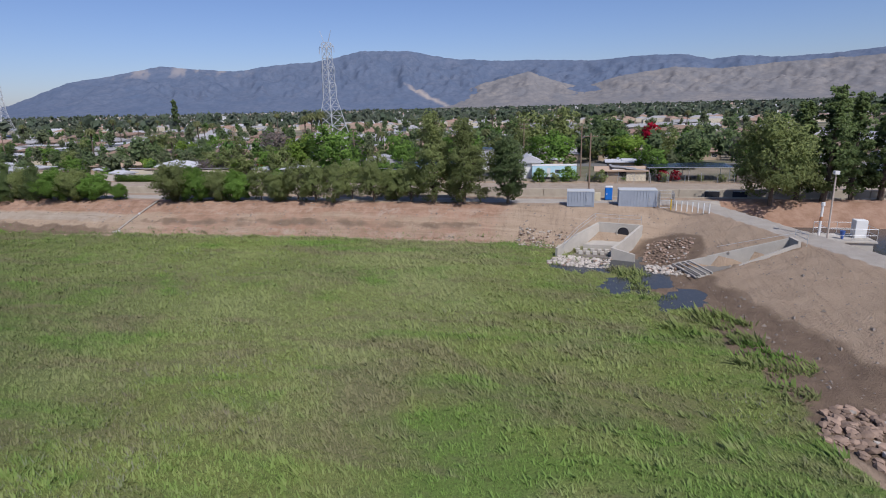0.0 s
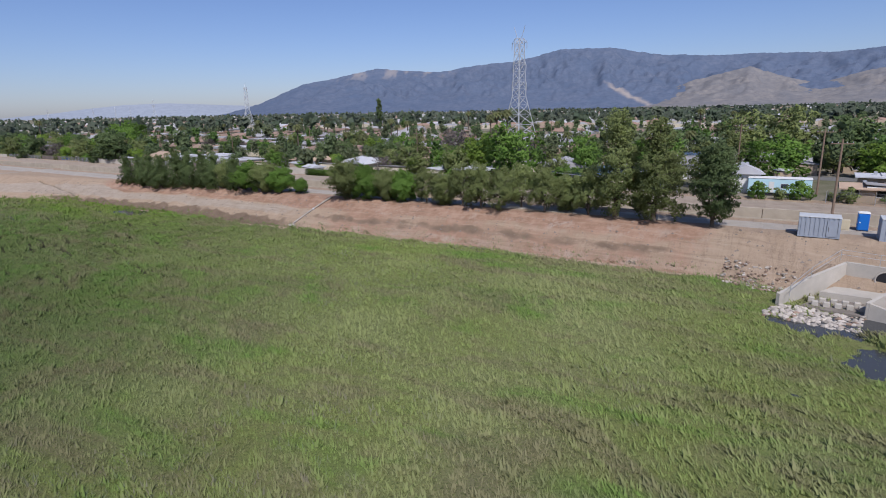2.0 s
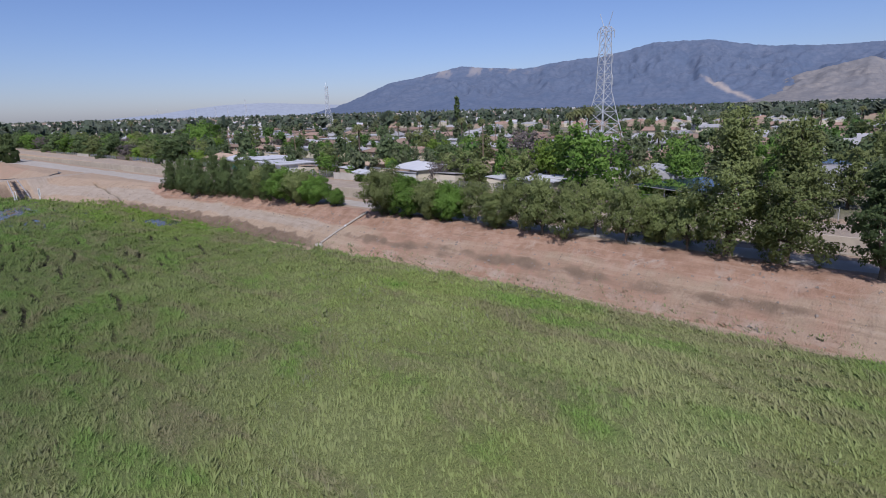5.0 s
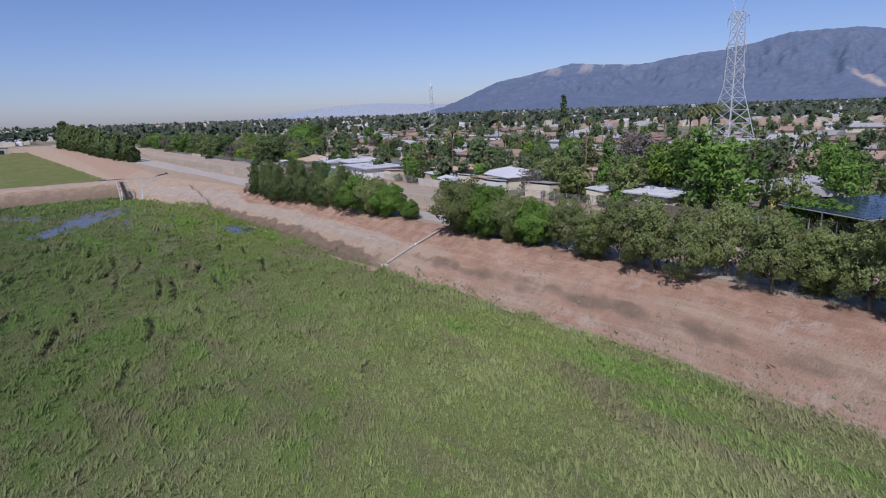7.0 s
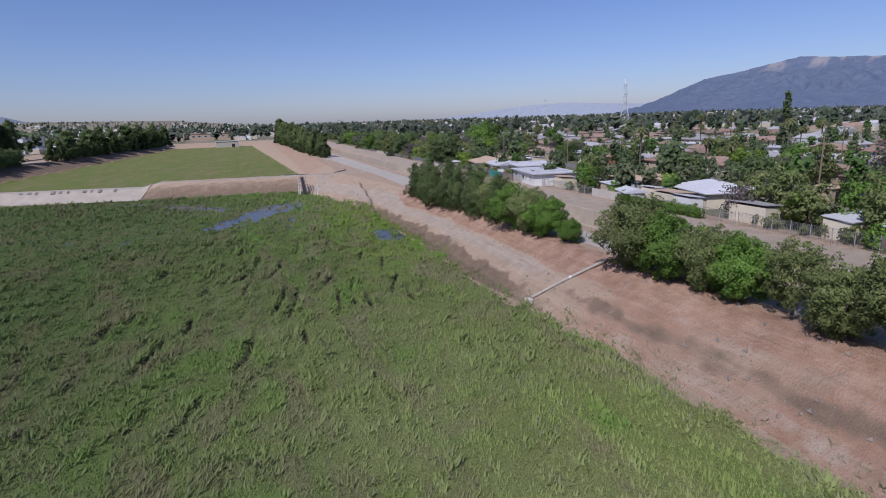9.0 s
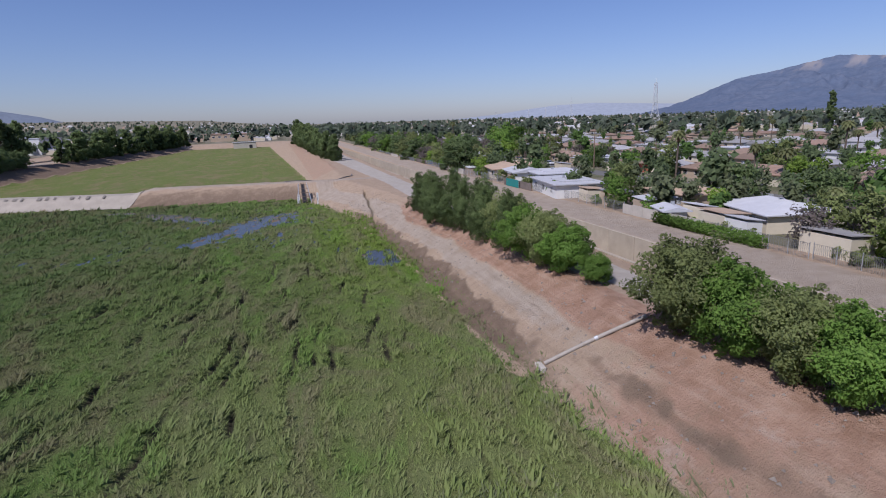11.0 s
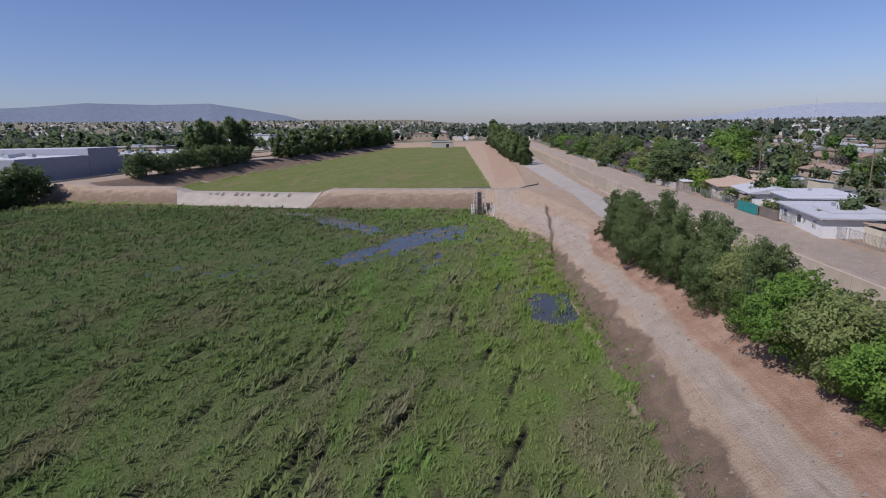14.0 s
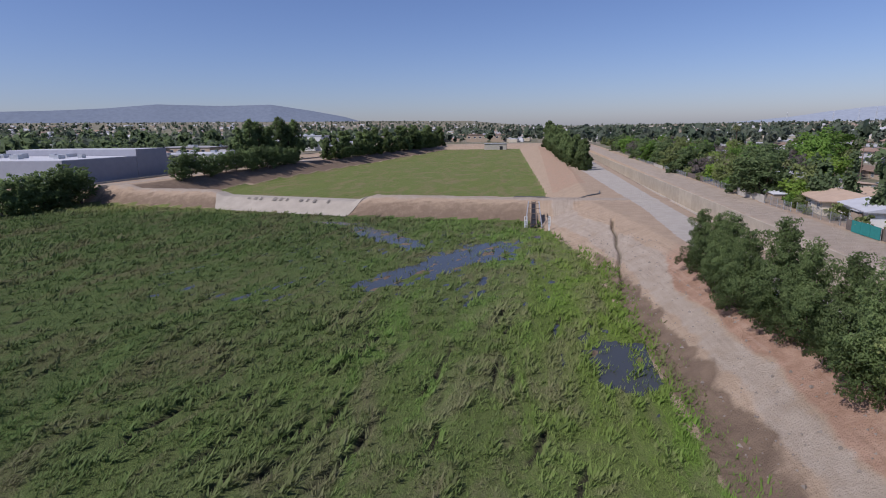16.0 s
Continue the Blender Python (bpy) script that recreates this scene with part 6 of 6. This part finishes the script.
PYL = pylon(50, "galvanised lattice transmission tower above the houses")
plant(PYL, 176, 62.5, 0.98, 68, Z0)
for t_x, t_y, b_, dist in ((-53, -42, 39.0, 640), (-53, -42, 31.0, 1150), (-1, -3, 28.3, 2000), (5, 32, 25.8, 2400), (5, 32, 22.5, 2600), (5, 32, 27.5, 2300)):
    x, y = t_x + dist * math.sin(radians(b_)), t_y + dist * math.cos(radians(b_))
    plant(PYL, x, y, 0.95, 60, H(x, y))

# ---------------- west side ----------------
BLUEGREY = plain("painted_block", (0.34, 0.345, 0.39), 0.1, 0.5)
hall = thing("warehouse", -141, 189, 5.0, "long blue-grey block warehouse with flat white roof", "warehouse", turn=0)
part("wall", prism(bmesh.new(), [(0, 0), (3.4, 30), (-62, 40), (-66, 6)], -0.5, 8.2), BLUEGREY, hall)
part("wall", prism(bmesh.new(), [(3.45, 30.1), (4.6, 46), (-58, 56), (-61.9, 40.1)], -0.5, 10.6), BLUEGREY, hall)
part("roof", prism(bmesh.new(), [(-0.5, 0.6), (2.7, 29.5), (-61.5, 39.4), (-65.4, 6.6)], 8.2, 8.35), ROOFS["white"], hall)
part("roof", prism(bmesh.new(), [(3.0, 30.6), (4.1, 45.4), (-57.6, 55.3), (-61.2, 40.7)], 10.6, 10.75), ROOFS["white"], hall)
for i in range(14):
    px, py = -8 - rnd.uniform(0, 48), 8 + rnd.uniform(0, 22)
    part("rooftop_unit", boxed(px, px + rnd.uniform(1.5, 3.5), py, py + rnd.uniform(1.5, 3), 8.3, 9.3 + rnd.uniform(0, 0.8)), GALV, hall)
for x, y, w, d, h, m, rm, lab in ((-178, 262, 60, 26, 5.5, BLUEGREY, "grey", "low commercial building with grey flat roof"), (-160, 300, 40, 24, 5, STUCCO["white"], "white", "low white commercial building"),
                                 (-175, 462, 52, 30, 11, WHITE, "white", "white two-storey building with rows of windows"), (-150, 560, 70, 30, 8, STUCCO["cream"], "white", "long cream store building with white roof"),
                                 (-90, 720, 110, 26, 6, STUCCO["tan"], "tan", "long tan roadside store building"), (-215, 380, 50, 36, 6, STUCCO["tan"], "grey", "low tan building with grey roof"),
                                 (-260, 300, 60, 40, 6, STUCCO["cream"], "white", "wide cream building with white roof"), (-40, 640, 40, 18, 7, STUCCO["tan"], "red", "tan building at the end of the basin")):
    b = thing("commercial_building", x, y, max(4.5, H(x, y)), lab, "building", turn=-8)
    part("wall", boxed(-w / 2, w / 2, -d / 2, d / 2, -0.5, h), m, b)
    part("roof", boxed(-w / 2 - 0.4, w / 2 + 0.4, -d / 2 - 0.4, d / 2 + 0.4, h, h + 0.4), ROOFS[rm], b)
    for i in range(int(w / 6)):
        px = -w / 2 + 3 + i * 6
        wi = part("window", boxed(px - 1.2, px + 1.2, -d / 2 - 0.05, -d / 2 + 0.02, h * 0.55, h * 0.55 + 1.5), GLASS, b)
        part("frame", boxed(px - 1.35, px + 1.35, -d / 2 - 0.03, -d / 2 + 0.02, h * 0.55 - 0.12, h * 0.55 + 1.62), FRAME, wi)
    for i in range(4):
        px, py = rnd.uniform(-w * 0.4, w * 0.4), rnd.uniform(-d * 0.35, d * 0.35)
        part("rooftop_unit", boxed(px, px + 2.5, py, py + 2, h + 0.4, h + 1.6), GALV, b)
for i in range(5):
    y = 160 + i * 6.2
    plant(T1, -132.0 - (188 - y) * 0.1, y, rnd.uniform(1.35, 1.6), rnd.uniform(0, 360), None, 1.2)
for i in range(12):
    y = 212 + i * 7.2
    plant(T1, float(np.interp(y, [150, 200, 250, 500], [-112, -104, -101, -62])) - 13.5, y, rnd.uniform(1.0, 1.3), rnd.uniform(0, 360), None, 1.2)
for x, y, s in ((-122, 266, 0.8), (-120.5, 272, 0.95), (-119, 279, 0.9), (-118, 285, 0.8), (-116.5, 296, 1.0), (-114.5, 301, 0.85), (-113, 307, 0.95)):
    plant(PINE2, x, y, s * 0.9, rnd.uniform(0, 360), None, rnd.uniform(1.2, 1.5))
for i in range(26):
    u = i / 25
    y = 325 + 200 * u
    x = float(np.interp(y, [150, 200, 250, 500, 530], [-112, -104, -101, -62, -58])) - 14 + rnd.uniform(-1.0, 1.0)
    plant(P_FARPINE, x, y, rnd.uniform(0.9, 1.7), rnd.uniform(0, 360), None, rnd.uniform(0.8, 1.1))
wallw = thing("road_wall", 0, 0, 0, "low pale concrete wall along the west road", "wall")
part("wall", wall_run(bmesh.new(), [(-139.5, 150, 5.6), (-134, 190, 5.9), (-128, 250, 6.2), (-119, 320, 6.6), (-100, 420, 7.0), (-78, 520, 7.4)], 4.2, 0.25), CONCRETE, wallw)
kiosk = thing("pump_house", -22, 497, H(-22, 497) - 0.2, "small pale concrete pump house at the head of the basin", "pump house")
part("wall", boxed(-9, 9, -3, 3, 0, 5.0), CONCRETE, kiosk)
part("roof", boxed(-9.4, 9.4, -3.4, 3.4, 5.0, 5.4), ROOFS["white"], kiosk)
part("door", boxed(3.5, 6.0, -3.06, -2.98, 0, 3.0), DARK, kiosk)


# ---------------- the far town, joined ----------------
def far_trees(name, n, seed, mat, label, place, leaves=26, hmin=5.0, hmax=11.0):
    rng = np.random.default_rng(seed)
    x, y = place(rng, n)
    n = len(x)
    z = height(x, y, False)
    hh = rng.uniform(hmin, hmax, n) * rng.choice([1, 1, 1, 1.35], n)
    ww = hh * rng.uniform(0.45, 0.85, n)
    cnt = n * leaves
    ti = np.repeat(np.arange(n), leaves)
    d = rng.normal(size=(cnt, 3))
    d /= np.linalg.norm(d, axis=1)[:, None]
    r = rng.uniform(0.5, 1.05, cnt)
    lob = np.sin(ti * 12.9898 + np.floor(np.arctan2(d[:, 1], d[:, 0]) * 1.6) * 4.1) * 0.22 + 0.9
    nl = 9
    ld = rng.normal(size=(n, nl, 3))
    ld /= np.linalg.norm(ld, axis=2)[:, :, None]
    ld *= rng.uniform(0.35, 0.75, (n, nl, 1))
    pick = rng.integers(0, nl, cnt)
    d = ld[ti, pick] + d * rng.uniform(0.3, 0.5, (n, nl))[ti, pick][:, None]
    c = np.stack([x[ti] + d[:, 0] * r * lob * ww[ti] * 0.5, y[ti] + d[:, 1] * r * lob * ww[ti] * 0.5, z[ti] + hh[ti] * (0.52 + 0.46 * d[:, 2] * r * lob)], 1)
    nr = d + rng.normal(size=(cnt, 3)) * 0.5
    nr /= np.linalg.norm(nr, axis=1)[:, None]
    t = np.cross(nr, rng.normal(size=(cnt, 3)))
    t /= np.linalg.norm(t, axis=1)[:, None]
    s = np.cross(nr, t)
    L = (ww[ti] * rng.uniform(0.8, 1.5, cnt) * 1.25 / math.sqrt(leaves))[:, None]
    v = np.stack([c - t * L, c + s * L * 0.8, c + t * L, c - s * L * 0.8], 1).reshape(-1, 3)
    return tagged(new(name, raw_mesh(name, v, np.arange(cnt * 4).reshape(-1, 4), [mat])), label, "trees", kind="stuff")


def clear(x, y):
    """Not in the basins, on the channel or on its roads."""
    return ~((x > -142) & (x < 57) & (y > -200) & (y < 600)) & ~((x > -235) & (x < -135) & (y > 180) & (y < 320)) & ~((x > -110) & (x < 10) & (y < 0))


def town_places(lo, hi, b0, b1):
    def f(rng, n):
        b = np.radians(rng.uniform(b0, b1, n))
        r = lo * (hi / lo) ** rng.uniform(0, 1, n)
        x, y = -15 + r * np.sin(b), r * np.cos(b)
        k = clear(x, y) & ~((x > 57) & (x < 330) & (y < 520) & (np.mod(x - 75, 31) < 8))
        return x[k], y[k]
    return f


far_trees("town_trees", 600, 41, LEAF["town_dark"], "dark green trees of the town", town_places(110, 600, -45, 128), 420, 5, 9.5)
far_trees("town_trees_light", 430, 42, LEAF["town_green"], "lighter green trees of the town", town_places(100, 600, -45, 128), 360, 4, 8)
far_trees("town_trees_grey", 560, 47, LEAF["town_grey"], "grey-green trees of the town", town_places(100, 600, -45, 128), 360, 4, 8.5)
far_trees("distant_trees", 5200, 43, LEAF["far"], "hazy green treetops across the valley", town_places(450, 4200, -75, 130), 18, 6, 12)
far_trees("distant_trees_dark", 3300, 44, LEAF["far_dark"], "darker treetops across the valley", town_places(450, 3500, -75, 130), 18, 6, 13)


far_trees("west_trees", 850, 48, LEAF["town_dark"], "dark green trees behind the warehouses", town_places(230, 900, -75, -12), 70, 8, 15)


def far_roofs(name, n, seed, mat, wallm, lo, hi, label):
    rng = np.random.default_rng(seed)
    x, y = town_places(lo, hi, -60, 128)(rng, n)
    k = ~((x > 57) & (x < 345) & (y < 540))
    x, y = x[k], y[k]
    n = len(x)
    z = height(x, y, False)
    w, d, h = rng.uniform(4, 8, n), rng.uniform(3.2, 5, n), rng.uniform(2.5, 3.6, n)
    a = rng.choice([0, math.pi / 2], n) + rng.uniform(-0.15, 0.15, n)
    ux, uy = np.cos(a), np.sin(a)
    def P(sx, sy, zz):
        return np.stack([x + ux * sx * w - uy * sy * d, y + uy * sx * w + ux * sy * d, z + zz], 1)
    v = np.stack([P(-1, -1, h * 0), P(1, -1, h * 0), P(1, 1, h * 0), P(-1, 1, h * 0), P(-1, -1, h), P(1, -1, h), P(1, 1, h), P(-1, 1, h), P(-0.5, 0, h + 1.5), P(0.5, 0, h + 1.5)], 1).reshape(-1, 3)
    i = np.arange(n)[:, None] * 10
    f = np.concatenate([i + np.array(q) for q in ((0, 1, 5, 4), (1, 2, 6, 5), (2, 3, 7, 6), (3, 0, 4, 7), (4, 5, 9, 8), (6, 7, 8, 9), (5, 6, 9, 9), (7, 4, 8, 8))], 0)
    me = bpy.data.meshes.new(name)
    me.from_pydata(v.tolist(), [], [tuple(dict.fromkeys(q)) for q in f.tolist()])
    me.materials.append(mat)
    me.materials.append(wallm)
    for p in me.polygons:
        p.material_index = 1 if p.index < 4 * n else 0
    return tagged(new(name, me), label, "houses", kind="stuff")


far_roofs("distant_houses", 1000, 51, ROOFS["grey"], STUCCO["cream"], 380, 2600, "grey roofs of the far town")
far_roofs("distant_houses_brown", 800, 52, ROOFS["red"], STUCCO["tan"], 380, 2600, "brown roofs of the far town")
far_roofs("distant_white_buildings", 800, 53, ROOFS["white"], WHITE, 500, 3900, "white buildings glinting across the valley")

for p in {P_OLIVE, P_OLIVE2, P_GREEN, P_PINE, P_FARPINE, P_TALL, P_LONE, P_SCREEN, P_BROAD, T1, T2, T3, T4, T5, T6, BUSH, BUSH2, BOUG, PINE2, PALM1, PALM2, PYL, *HP}:
    retire(p)
